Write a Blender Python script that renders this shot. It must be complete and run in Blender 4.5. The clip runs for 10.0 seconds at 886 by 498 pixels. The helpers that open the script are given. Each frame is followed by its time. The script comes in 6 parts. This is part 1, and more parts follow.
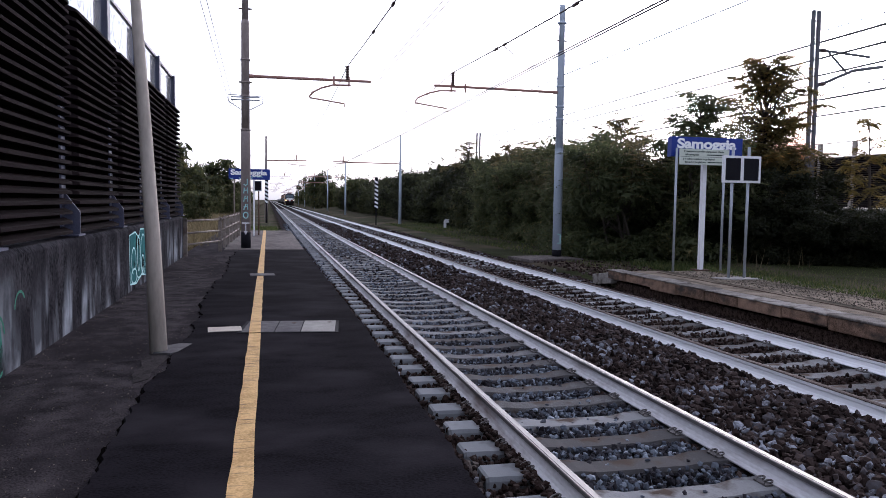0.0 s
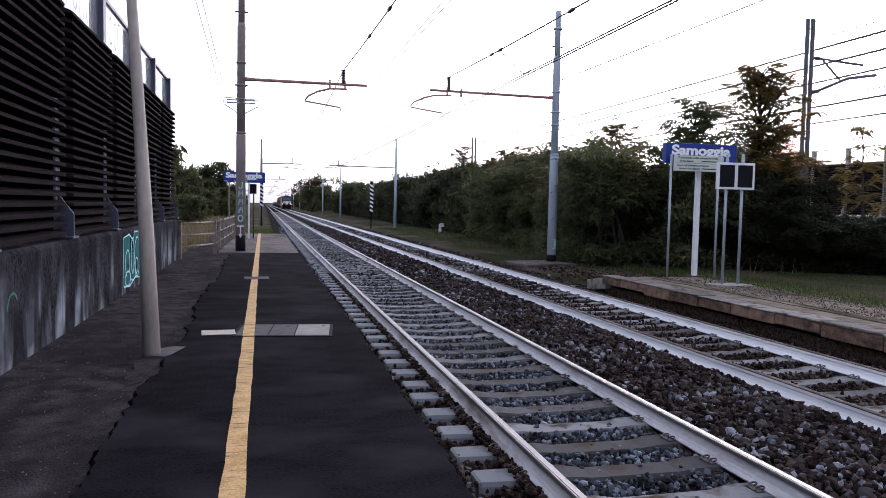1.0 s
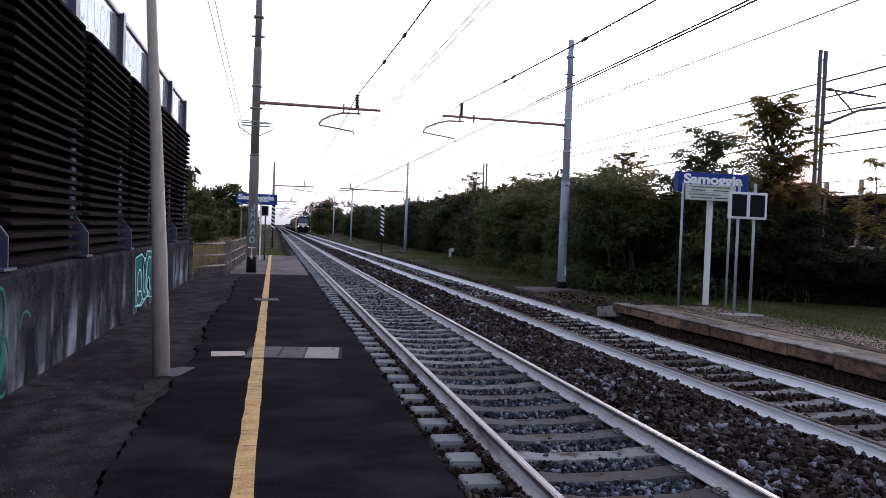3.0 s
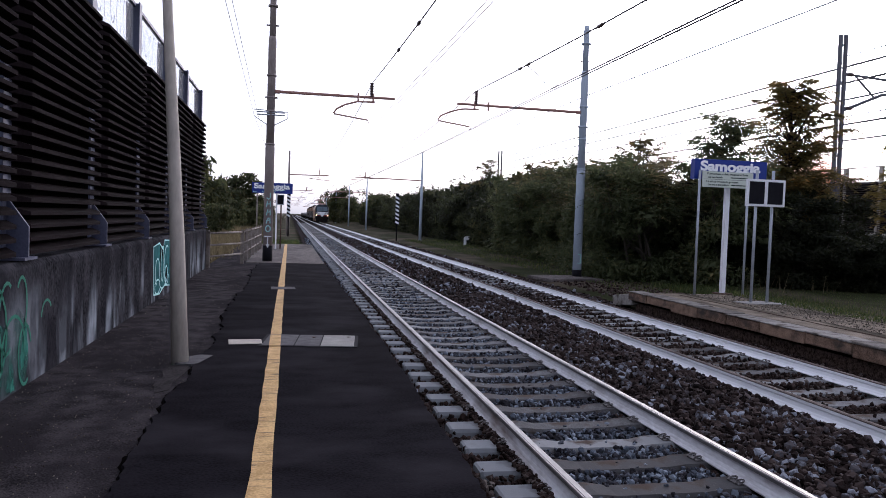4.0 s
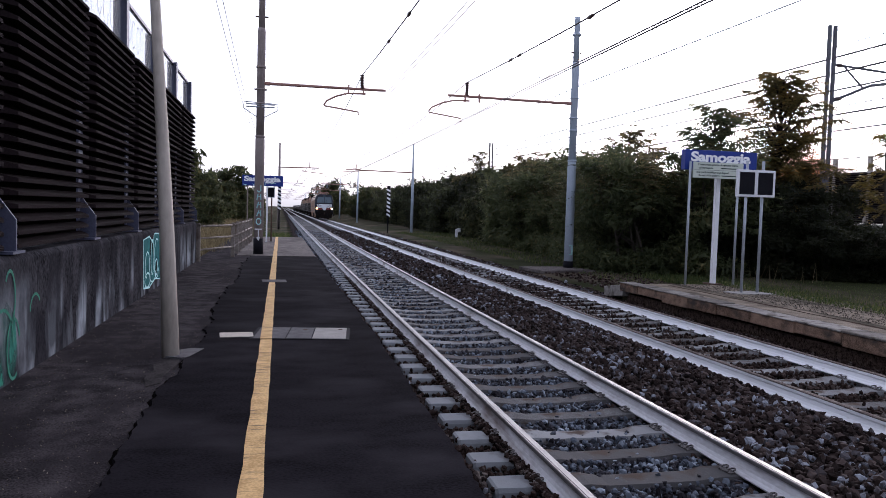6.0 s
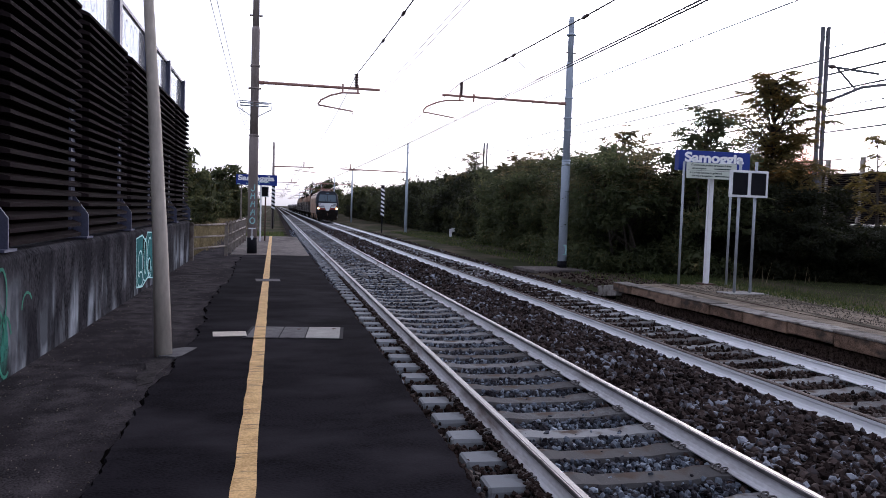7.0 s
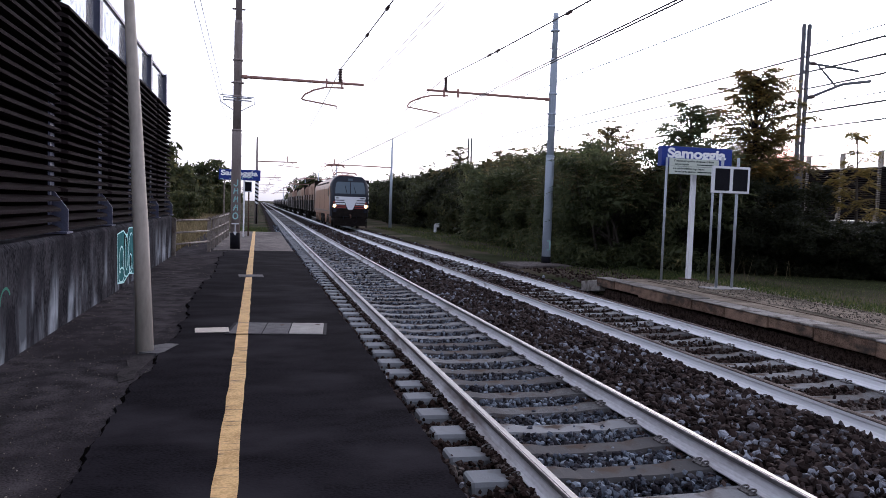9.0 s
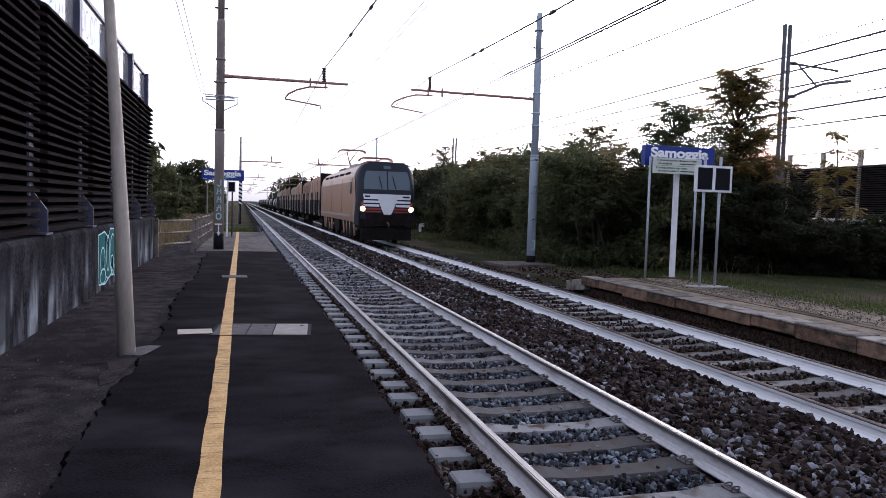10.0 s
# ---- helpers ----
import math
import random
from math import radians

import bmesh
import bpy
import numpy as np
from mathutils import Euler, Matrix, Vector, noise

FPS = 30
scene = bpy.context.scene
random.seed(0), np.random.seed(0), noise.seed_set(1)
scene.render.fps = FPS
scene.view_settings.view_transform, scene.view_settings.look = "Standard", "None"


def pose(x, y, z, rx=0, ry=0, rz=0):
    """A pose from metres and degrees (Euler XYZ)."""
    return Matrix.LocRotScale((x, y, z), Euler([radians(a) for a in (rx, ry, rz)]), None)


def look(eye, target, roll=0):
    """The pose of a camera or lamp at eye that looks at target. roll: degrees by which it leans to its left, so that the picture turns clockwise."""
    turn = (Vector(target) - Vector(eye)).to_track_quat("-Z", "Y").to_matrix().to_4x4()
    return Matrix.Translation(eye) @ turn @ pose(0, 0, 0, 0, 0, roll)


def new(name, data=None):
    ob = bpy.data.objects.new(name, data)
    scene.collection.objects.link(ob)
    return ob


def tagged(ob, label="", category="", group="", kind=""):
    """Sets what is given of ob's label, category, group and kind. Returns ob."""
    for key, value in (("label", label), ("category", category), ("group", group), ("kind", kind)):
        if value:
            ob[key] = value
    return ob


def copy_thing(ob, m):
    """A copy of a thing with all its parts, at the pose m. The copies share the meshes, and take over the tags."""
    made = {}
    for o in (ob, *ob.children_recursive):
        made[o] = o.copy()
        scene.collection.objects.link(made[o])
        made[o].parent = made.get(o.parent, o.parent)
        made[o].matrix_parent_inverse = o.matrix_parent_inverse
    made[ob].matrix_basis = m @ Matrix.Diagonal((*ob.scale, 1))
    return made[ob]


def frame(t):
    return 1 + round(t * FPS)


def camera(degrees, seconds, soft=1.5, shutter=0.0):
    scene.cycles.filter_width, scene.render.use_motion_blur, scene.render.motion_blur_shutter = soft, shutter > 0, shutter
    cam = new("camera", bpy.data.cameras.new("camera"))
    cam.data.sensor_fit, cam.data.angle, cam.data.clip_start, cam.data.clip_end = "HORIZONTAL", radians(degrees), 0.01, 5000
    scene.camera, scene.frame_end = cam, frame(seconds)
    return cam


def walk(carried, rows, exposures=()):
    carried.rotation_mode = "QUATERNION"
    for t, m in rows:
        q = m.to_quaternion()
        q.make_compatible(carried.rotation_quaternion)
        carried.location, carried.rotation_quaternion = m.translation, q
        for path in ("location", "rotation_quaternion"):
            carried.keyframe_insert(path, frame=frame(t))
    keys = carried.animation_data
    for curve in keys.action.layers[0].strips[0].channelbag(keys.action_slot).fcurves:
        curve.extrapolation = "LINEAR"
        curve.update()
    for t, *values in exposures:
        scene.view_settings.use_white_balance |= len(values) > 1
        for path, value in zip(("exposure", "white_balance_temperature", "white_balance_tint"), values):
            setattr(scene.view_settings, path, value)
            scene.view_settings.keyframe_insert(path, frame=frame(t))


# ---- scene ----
cam = camera(62.5, 10.0, 0.85)
walk(cam, [
    (0, pose(0.020, 0.020, 1.735, 86.317, -0.797, -13.427)),
    (0.5, pose(0.022, 0.014, 1.737, 86.336, -0.954, -13.471)),
    (1, pose(0.022, 0.011, 1.740, 86.656, -1.203, -13.802)),
    (1.2, pose(0.018, 0.011, 1.741, 86.787, -1.339, -13.770)),
    (1.5, pose(0.012, 0.010, 1.742, 87.312, -1.709, -13.363)),
    (1.8, pose(0.013, 0.004, 1.750, 87.820, -1.821, -12.678)),
    (2, pose(0.013, 0.000, 1.756, 88.518, -2.007, -12.644)),
    (2.2, pose(0.011, 0.002, 1.753, 88.895, -2.060, -12.559)),
    (3.3, pose(0.003, 0.010, 1.738, 88.290, -2.156, -13.086)),
    (3.5, pose(0.001, 0.011, 1.735, 88.059, -2.097, -12.668)),
    (4, pose(0.002, -0.001, 1.745, 87.609, -1.967, -11.830)),
    (4.5, pose(0.000, 0.000, 1.740, 87.530, -2.050, -12.092)),
    (5, pose(0.007, -0.000, 1.744, 87.196, -1.710, -12.298)),
    (5.5, pose(0.002, 0.013, 1.739, 87.176, -1.556, -12.502)),
    (5.7, pose(0.003, 0.013, 1.739, 87.090, -1.654, -12.470)),
    (6.8, pose(0.007, 0.013, 1.735, 86.988, -1.847, -12.782)),
    (7, pose(0.008, 0.013, 1.735, 87.012, -1.856, -12.967)),
    (7.5, pose(0.011, 0.012, 1.737, 86.847, -1.822, -13.295)),
    (8, pose(0.010, 0.021, 1.738, 86.623, -1.881, -13.695)),
    (8.5, pose(0.008, 0.025, 1.739, 86.648, -1.964, -13.793)),
    (9, pose(0.018, 0.016, 1.737, 86.687, -1.908, -14.172)),
    (9.5, pose(0.012, 0.025, 1.735, 86.674, -1.927, -14.473)),
    (9.7, pose(0.018, 0.026, 1.736, 86.618, -1.902, -14.647)),
    (10, pose(0.027, 0.028, 1.738, 86.696, -1.736, -15.355)),
], exposures=[(0.0, 0.46, 5600, 22), (0.5, 0.50, 5600, 22), (1.0, 0.51, 5600, 22), (1.5, 0.35, 5600, 22), (2.0, 0.18, 5600, 22), (3.5, 0.24, 5600, 22), (4.0, 0.28, 5600, 22), (4.5, 0.32, 5600, 22), (5.5, 0.34, 5600, 22), (7.0, 0.33, 5600, 22), (8.5, 0.38, 5600, 22), (9.5, 0.44, 5600, 22), (10.0, 0.41, 5600, 22)])

# ---- world and light: dusk, sun down behind the trees ----
world = bpy.data.worlds.new("dusk")
scene.world = world
world.use_nodes = True
wt = world.node_tree
sky = wt.nodes.new("ShaderNodeTexSky")
sky.sky_type = "NISHITA"
sky.sun_disc = False
sky.sun_elevation = radians(18.0)
sky.sun_rotation = radians(37.0)
sky.dust_density = 4.0
sky.air_density = 1.0
soften = wt.nodes.new("ShaderNodeHueSaturation")
soften.inputs["Saturation"].default_value, soften.inputs["Value"].default_value = 0.40, 0.72
wt.links.new(sky.outputs[0], soften.inputs["Color"])
# thin evening haze evens the sky out all round
haze = wt.nodes.new("ShaderNodeMix")
haze.data_type, haze.blend_type = "RGBA", "ADD"
haze.inputs[0].default_value = 1.0
haze.inputs[7].default_value = (2.62, 2.58, 2.50, 1)
wt.links.new(soften.outputs[0], haze.inputs[6])
# red afterglow low over the horizon where the sun goes down
where = wt.nodes.new("ShaderNodeTexCoord")
towards = wt.nodes.new("ShaderNodeVectorMath")
towards.operation = "DOT_PRODUCT"
towards.inputs[1].default_value = Vector((math.sin(radians(38.5)), math.cos(radians(38.5)), math.tan(radians(2.2)))).normalized()
wt.links.new(where.outputs["Generated"], towards.inputs[0])
near_sun = wt.nodes.new("ShaderNodeMapRange")
near_sun.inputs["From Min"].default_value, near_sun.inputs["From Max"].default_value = math.cos(radians(4.2)), math.cos(radians(1.8))
wt.links.new(towards.outputs["Value"], near_sun.inputs["Value"])
afterglow = wt.nodes.new("ShaderNodeMix")
afterglow.data_type = "RGBA"
afterglow.inputs[7].default_value = (7.5, 2.3, 0.9, 1)
wt.links.new(near_sun.outputs[0], afterglow.inputs[0])
wt.links.new(haze.outputs[2], afterglow.inputs[6])
wt.links.new(afterglow.outputs[2], wt.nodes["Background"].inputs[0])
wt.nodes["Background"].inputs[1].default_value = 0.15
sun = new("sun", bpy.data.lights.new("sun", "SUN"))
sun.data.energy, sun.data.angle, sun.data.color = 0.3, radians(12), (1.0, 0.8, 0.6)
sun.matrix_world = look((30 * math.sin(radians(37)), 30 * math.cos(radians(37)), 30 * math.tan(radians(18))), (0, 0, 0))


# ---- materials ----
def material(name, a, b, rough=0.85, scale=6.0, fine=60.0, bump=0.15, metal=0.0, stain=None, stretch=(1, 1, 1), spread=0.5, island=False, rand=0.0, spec=0.25):
    """Two tones mixed by coarse and fine noise, with fine relief; stain adds a third tone in streaks or patches."""
    m = bpy.data.materials.new(name)
    m.use_nodes = True
    nt = m.node_tree
    n, l = nt.nodes, nt.links
    bsdf = n["Principled BSDF"]
    co = n.new("ShaderNodeTexCoord")
    mp = n.new("ShaderNodeMapping")
    mp.inputs["Scale"].default_value = stretch
    l.new(co.outputs["Object"], mp.inputs["Vector"])
    big = n.new("ShaderNodeTexNoise")
    big.inputs["Scale"].default_value, big.inputs["Detail"].default_value = scale, 5
    small = n.new("ShaderNodeTexNoise")
    small.inputs["Scale"].default_value, small.inputs["Detail"].default_value = fine, 3
    l.new(mp.outputs[0], big.inputs["Vector"])
    l.new(mp.outputs[0], small.inputs["Vector"])
    add = n.new("ShaderNodeMath")
    add.operation = "MULTIPLY_ADD"
    add.inputs[1].default_value = 0.5
    half = n.new("ShaderNodeMath")
    half.operation = "MULTIPLY"
    half.inputs[1].default_value = 0.5
    l.new(small.outputs[0], half.inputs[0])
    l.new(big.outputs[0], add.inputs[0])
    l.new(half.outputs[0], add.inputs[2])
    ramp = n.new("ShaderNodeMapRange")
    ramp.inputs["From Min"].default_value, ramp.inputs["From Max"].default_value = 0.5 - spread / 3, 0.5 + spread / 3
    source = add.outputs[0]
    if island or rand:
        pick = n.new("ShaderNodeNewGeometry").outputs["Random Per Island"] if island else n.new("ShaderNodeObjectInfo").outputs["Random"]
        mixv = n.new("ShaderNodeMix")
        mixv.inputs[0].default_value = 0.75 if island else rand
        l.new(source, mixv.inputs[2])
        l.new(pick, mixv.inputs[3])
        source = mixv.outputs[0]
        if island:
            ramp.inputs["From Min"].default_value, ramp.inputs["From Max"].default_value = 0.22, 0.98
    l.new(source, ramp.inputs["Value"])
    mix = n.new("ShaderNodeMix")
    mix.data_type = "RGBA"
    mix.inputs[6].default_value, mix.inputs[7].default_value = (*a, 1), (*b, 1)
    l.new(ramp.outputs[0], mix.inputs[0])
    colour = mix.outputs[2]
    if stain:
        tone, sscale, sstretch, low, high = stain
        mp2 = n.new("ShaderNodeMapping")
        mp2.inputs["Scale"].default_value = sstretch
        l.new(co.outputs["Object"], mp2.inputs["Vector"])
        sn = n.new("ShaderNodeTexNoise")
        sn.inputs["Scale"].default_value, sn.inputs["Detail"].default_value = sscale, 6
        l.new(mp2.outputs[0], sn.inputs["Vector"])
        sr = n.new("ShaderNodeMapRange")
        sr.inputs["From Min"].default_value, sr.inputs["From Max"].default_value = low, high
        l.new(sn.outputs[0], sr.inputs["Value"])
        mix2 = n.new("ShaderNodeMix")
        mix2.data_type = "RGBA"
        mix2.inputs[7].default_value = (*tone, 1)
        l.new(sr.outputs[0], mix2.inputs[0])
        l.new(colour, mix2.inputs[6])
        colour = mix2.outputs[2]
    l.new(colour, bsdf.inputs["Base Color"])
    bsdf.inputs["Specular IOR Level"].default_value = spec
    bsdf.inputs["Roughness"].default_value, bsdf.inputs["Metallic"].default_value = rough, metal
    if bump:
        bp = n.new("ShaderNodeBump")
        bp.inputs["Strength"].default_value, bp.inputs["Distance"].default_value = bump, 0.01
        l.new(add.outputs[0], bp.inputs["Height"])
        l.new(bp.outputs[0], bsdf.inputs["Normal"])
    return m


def leaf_material(name, a, b, c, drift=0.0):
    """Leaves: each leaf its own tone between three greens, some light through them. drift: how far the tone wanders over a crown."""
    m = bpy.data.materials.new(name)
    m.use_nodes = True
    nt = m.node_tree
    n, l = nt.nodes, nt.links
    geo = n.new("ShaderNodeNewGeometry")
    pick = geo.outputs["Random Per Island"]
    if drift:
        co, info = n.new("ShaderNodeTexCoord"), n.new("ShaderNodeObjectInfo")
        tex = n.new("ShaderNodeTexNoise")
        tex.inputs["Scale"].default_value, tex.inputs["Detail"].default_value = 1.1, 2
        l.new(co.outputs["Object"], tex.inputs["Vector"])
        wide = n.new("ShaderNodeMapRange")
        wide.inputs["From Min"].default_value, wide.inputs["From Max"].default_value = 0.34, 0.66
        l.new(tex.outputs[0], wide.inputs["Value"])
        own = n.new("ShaderNodeMix")
        own.inputs[0].default_value = 0.3
        l.new(wide.outputs[0], own.inputs[2])
        l.new(info.outputs["Random"], own.inputs[3])
        both = n.new("ShaderNodeMix")
        both.inputs[0].default_value = drift
        l.new(pick, both.inputs[2])
        l.new(own.outputs[0], both.inputs[3])
        pick = both.outputs[0]
    ramp = n.new("ShaderNodeValToRGB")
    ramp.color_ramp.elements[0].color, ramp.color_ramp.elements[1].color = (*a, 1), (*c, 1)
    ramp.color_ramp.elements.new(0.7).color = (*b, 1)
    l.new(pick, ramp.inputs[0])
    bsdf = n["Principled BSDF"]
    bsdf.inputs["Roughness"].default_value = 0.6
    bsdf.inputs["Specular IOR Level"].default_value = 0.3
    l.new(ramp.outputs[0], bsdf.inputs["Base Color"])
    tr = n.new("ShaderNodeBsdfTranslucent")
    l.new(ramp.outputs[0], tr.inputs[0])
    mix = n.new("ShaderNodeMixShader")
    mix.inputs[0].default_value = 0.6
    l.new(bsdf.outputs[0], mix.inputs[1])
    l.new(tr.outputs[0], mix.inputs[2])
    l.new(mix.outputs[0], n["Material Output"].inputs[0])
    return m


def stone_material(name, stops):
    """Broken stone: each stone its own tone, with a fine speckle."""
    m = bpy.data.materials.new(name)
    m.use_nodes = True
    n, l = m.node_tree.nodes, m.node_tree.links
    geo = n.new("ShaderNodeNewGeometry")
    co = n.new("ShaderNodeTexCoord")
    tex = n.new("ShaderNodeTexNoise")
    tex.inputs["Scale"].default_value = 45
    l.new(co.outputs["Object"], tex.inputs["Vector"])
    add = n.new("ShaderNodeMath")
    add.operation = "MULTIPLY_ADD"
    add.inputs[1].default_value = 0.3
    l.new(tex.outputs[0], add.inputs[0])
    sub = n.new("ShaderNodeMath")
    sub.operation = "SUBTRACT"
    sub.inputs[1].default_value = 0.15
    drift = n.new("ShaderNodeTexNoise")
    drift.inputs["Scale"].default_value = 0.9
    l.new(co.outputs["Object"], drift.inputs["Vector"])
    pale = n.new("ShaderNodeMapRange")
    pale.inputs["From Min"].default_value, pale.inputs["From Max"].default_value = 0.35, 0.72
    pale.inputs["To Min"].default_value, pale.inputs["To Max"].default_value = -0.10, 0.17
    l.new(drift.outputs[0], pale.inputs["Value"])
    tone = n.new("ShaderNodeMath")
    l.new(geo.outputs["Random Per Island"], tone.inputs[0])
    l.new(pale.outputs[0], tone.inputs[1])
    l.new(tone.outputs[0], sub.inputs[0])
    l.new(sub.outputs[0], add.inputs[2])
    ramp = n.new("ShaderNodeValToRGB")
    els = ramp.color_ramp.elements
    els[0].position, els[0].color = stops[0][0], (*stops[0][1:], 1)
    els[1].position, els[1].color = stops[-1][0], (*stops[-1][1:], 1)
    for p, *c in stops[1:-1]:
        els.new(p).color = (*c, 1)
    l.new(add.outputs[0], ramp.inputs[0])
    b = n["Principled BSDF"]
    l.new(ramp.outputs[0], b.inputs["Base Color"])
    b.inputs["Roughness"].default_value, b.inputs["Specular IOR Level"].default_value = 0.9, 0.06
    return m


def plain(name, colour, rough=0.5, metal=0.0, glow=0.0):
    m = bpy.data.materials.new(name)
    m.use_nodes = True
    b = m.node_tree.nodes["Principled BSDF"]
    b.inputs["Base Color"].default_value = (*colour, 1)
    b.inputs["Roughness"].default_value, b.inputs["Metallic"].default_value = rough, metal
    if glow:
        b.inputs["Emission Color"].default_value, b.inputs["Emission Strength"].default_value = (*colour, 1), glow
    return m


def glass_material(name, tint, milky):
    m = bpy.data.materials.new(name)
    m.use_nodes = True
    n, l = m.node_tree.nodes, m.node_tree.links
    b = n["Principled BSDF"]
    b.inputs["Base Color"].default_value, b.inputs["Roughness"].default_value = (*tint, 1), 0.15
    tp = n.new("ShaderNodeBsdfTransparent")
    tp.inputs[0].default_value = (*tint, 1)
    mix = n.new("ShaderNodeMixShader")
    mix.inputs[0].default_value = milky
    l.new(tp.outputs[0], mix.inputs[1])
    l.new(b.outputs[0], mix.inputs[2])
    l.new(mix.outputs[0], n["Material Output"].inputs[0])
    return m


def streaked_concrete():
    """Old concrete: black grime down from the coping, pale lime run-off in broken upright streaks below it."""
    m = material("stained_concrete", (0.009, 0.0088, 0.0112), (0.045, 0.0438, 0.050), 0.95, 4, 30, 0.8, stretch=(1, 1, 0.7), spread=0.28, spec=0.01)
    n, l = m.node_tree.nodes, m.node_tree.links
    bsdf = n["Principled BSDF"]
    base = bsdf.inputs["Base Color"].links[0].from_socket
    co = n.new("ShaderNodeTexCoord")

    def tex(scale, stretch, low, high):
        mp = n.new("ShaderNodeMapping")
        mp.inputs["Scale"].default_value = stretch
        l.new(co.outputs["Object"], mp.inputs["Vector"])
        t = n.new("ShaderNodeTexNoise")
        t.inputs["Scale"].default_value, t.inputs["Detail"].default_value = scale, 6
        l.new(mp.outputs[0], t.inputs["Vector"])
        r = n.new("ShaderNodeMapRange")
        r.inputs["From Min"].default_value, r.inputs["From Max"].default_value = low, high
        l.new(t.outputs[0], r.inputs["Value"])
        return r.outputs[0]

    def op(kind, a, b):
        q = n.new("ShaderNodeMath")
        q.operation, q.use_clamp = kind, True
        l.new(a, q.inputs[0])
        if isinstance(b, float):
            q.inputs[1].default_value = b
        else:
            l.new(b, q.inputs[1])
        return q.outputs[0]

    def blend(fac, under, tone):
        q = n.new("ShaderNodeMix")
        q.data_type = "RGBA"
        q.inputs[7].default_value = (*tone, 1)
        l.new(fac, q.inputs[0])
        l.new(under, q.inputs[6])
        return q.outputs[2]

    sep = n.new("ShaderNodeSeparateXYZ")
    l.new(co.outputs["Object"], sep.inputs[0])
    height = n.new("ShaderNodeMapRange")
    height.inputs["From Min"].default_value, height.inputs["From Max"].default_value = 1.12, 0.50
    l.new(sep.outputs[2], height.inputs["Value"])
    streak = tex(1.0, (1, 2.8, 0.55), 0.46, 0.60)
    thin = tex(1.0, (1, 5.5, 1.3), 0.38, 0.60)
    patch = tex(1.0, (1, 0.8, 0.9), 0.40, 0.54)
    pale = op("MULTIPLY", op("MULTIPLY", op("ADD", op("MULTIPLY", streak, thin), op("MULTIPLY", streak, 0.35)), patch), height.outputs[0])
    c = blend(op("MULTIPLY", streak, 0.25), base, (0.075, 0.073, 0.082))
    c = blend(pale, c, (0.25, 0.275, 0.31))
    l.new(blend(op("MULTIPLY", tex(1.0, (1, 2.4, 1.1), 0.50, 0.64), 0.75), c, (0.017, 0.016, 0.020)), bsdf.inputs["Base Color"])
    return m


def worn_spray(name, a, b, low, high):
    """Spray paint that has worn off in patches and runs."""
    m = material(name, a, b, 0.9, 6, 45, 0.0, stretch=(1, 1, 0.4), spread=0.4, spec=0.05)
    n, l = m.node_tree.nodes, m.node_tree.links
    co, mp, tex, keep = n.new("ShaderNodeTexCoord"), n.new("ShaderNodeMapping"), n.new("ShaderNodeTexNoise"), n.new("ShaderNodeMapRange")
    mp.inputs["Scale"].default_value = (1, 1.6, 0.55)
    tex.inputs["Scale"].default_value, tex.inputs["Detail"].default_value = 3.2, 6
    keep.inputs["From Min"].default_value, keep.inputs["From Max"].default_value = low, high
    l.new(co.outputs["Object"], mp.inputs["Vector"])
    l.new(mp.outputs[0], tex.inputs["Vector"])
    l.new(tex.outputs[0], keep.inputs["Value"])
    clear, mix = n.new("ShaderNodeBsdfTransparent"), n.new("ShaderNodeMixShader")
    l.new(keep.outputs[0], mix.inputs[0])
    l.new(clear.outputs[0], mix.inputs[1])
    l.new(n["Principled BSDF"].outputs[0], mix.inputs[2])
    l.new(mix.outputs[0], n["Material Output"].inputs[0])
    return m


OLD_ASPHALT = material("old_asphalt", (0.0160, 0.0140, 0.0158), (0.068, 0.0605, 0.0640), 0.95, 4, 75, 1.0, spread=0.30, spec=0.01, stain=((0.024, 0.0208, 0.0235), 1.6, (1, 0.5, 1), 0.48, 0.62))
NEW_ASPHALT = material("new_asphalt", (0.0064, 0.0057, 0.0073), (0.0158, 0.0143, 0.0176), 0.95, 2.2, 60, 0.5, stretch=(0.8, 1.4, 1), spread=0.22, spec=0.01, stain=((0.0250, 0.0228, 0.0268), 1.1, (0.8, 1.2, 1), 0.50, 0.68))
CONCRETE_WALL = streaked_concrete()
CONCRETE = material("weathered_concrete", (0.20, 0.19, 0.18), (0.36, 0.35, 0.33), 0.9, 5, 70, 0.3)
POLE_CONCRETE = material("pole_concrete", (0.40, 0.355, 0.31), (0.58, 0.525, 0.46), 0.85, 4, 30, 0.08, stretch=(1, 1, 0.3), stain=((0.20, 0.16, 0.11), 2, (1, 1, 0.4), 0.6, 0.8))
SLEEPER = material("sleeper_concrete", (0.076, 0.074, 0.075), (0.235, 0.24, 0.247), 0.9, 9, 70, 0.5, rand=0.4, spread=0.4, spec=0.1, stain=((0.065, 0.046, 0.036), 5, (1, 1, 1), 0.53, 0.68))
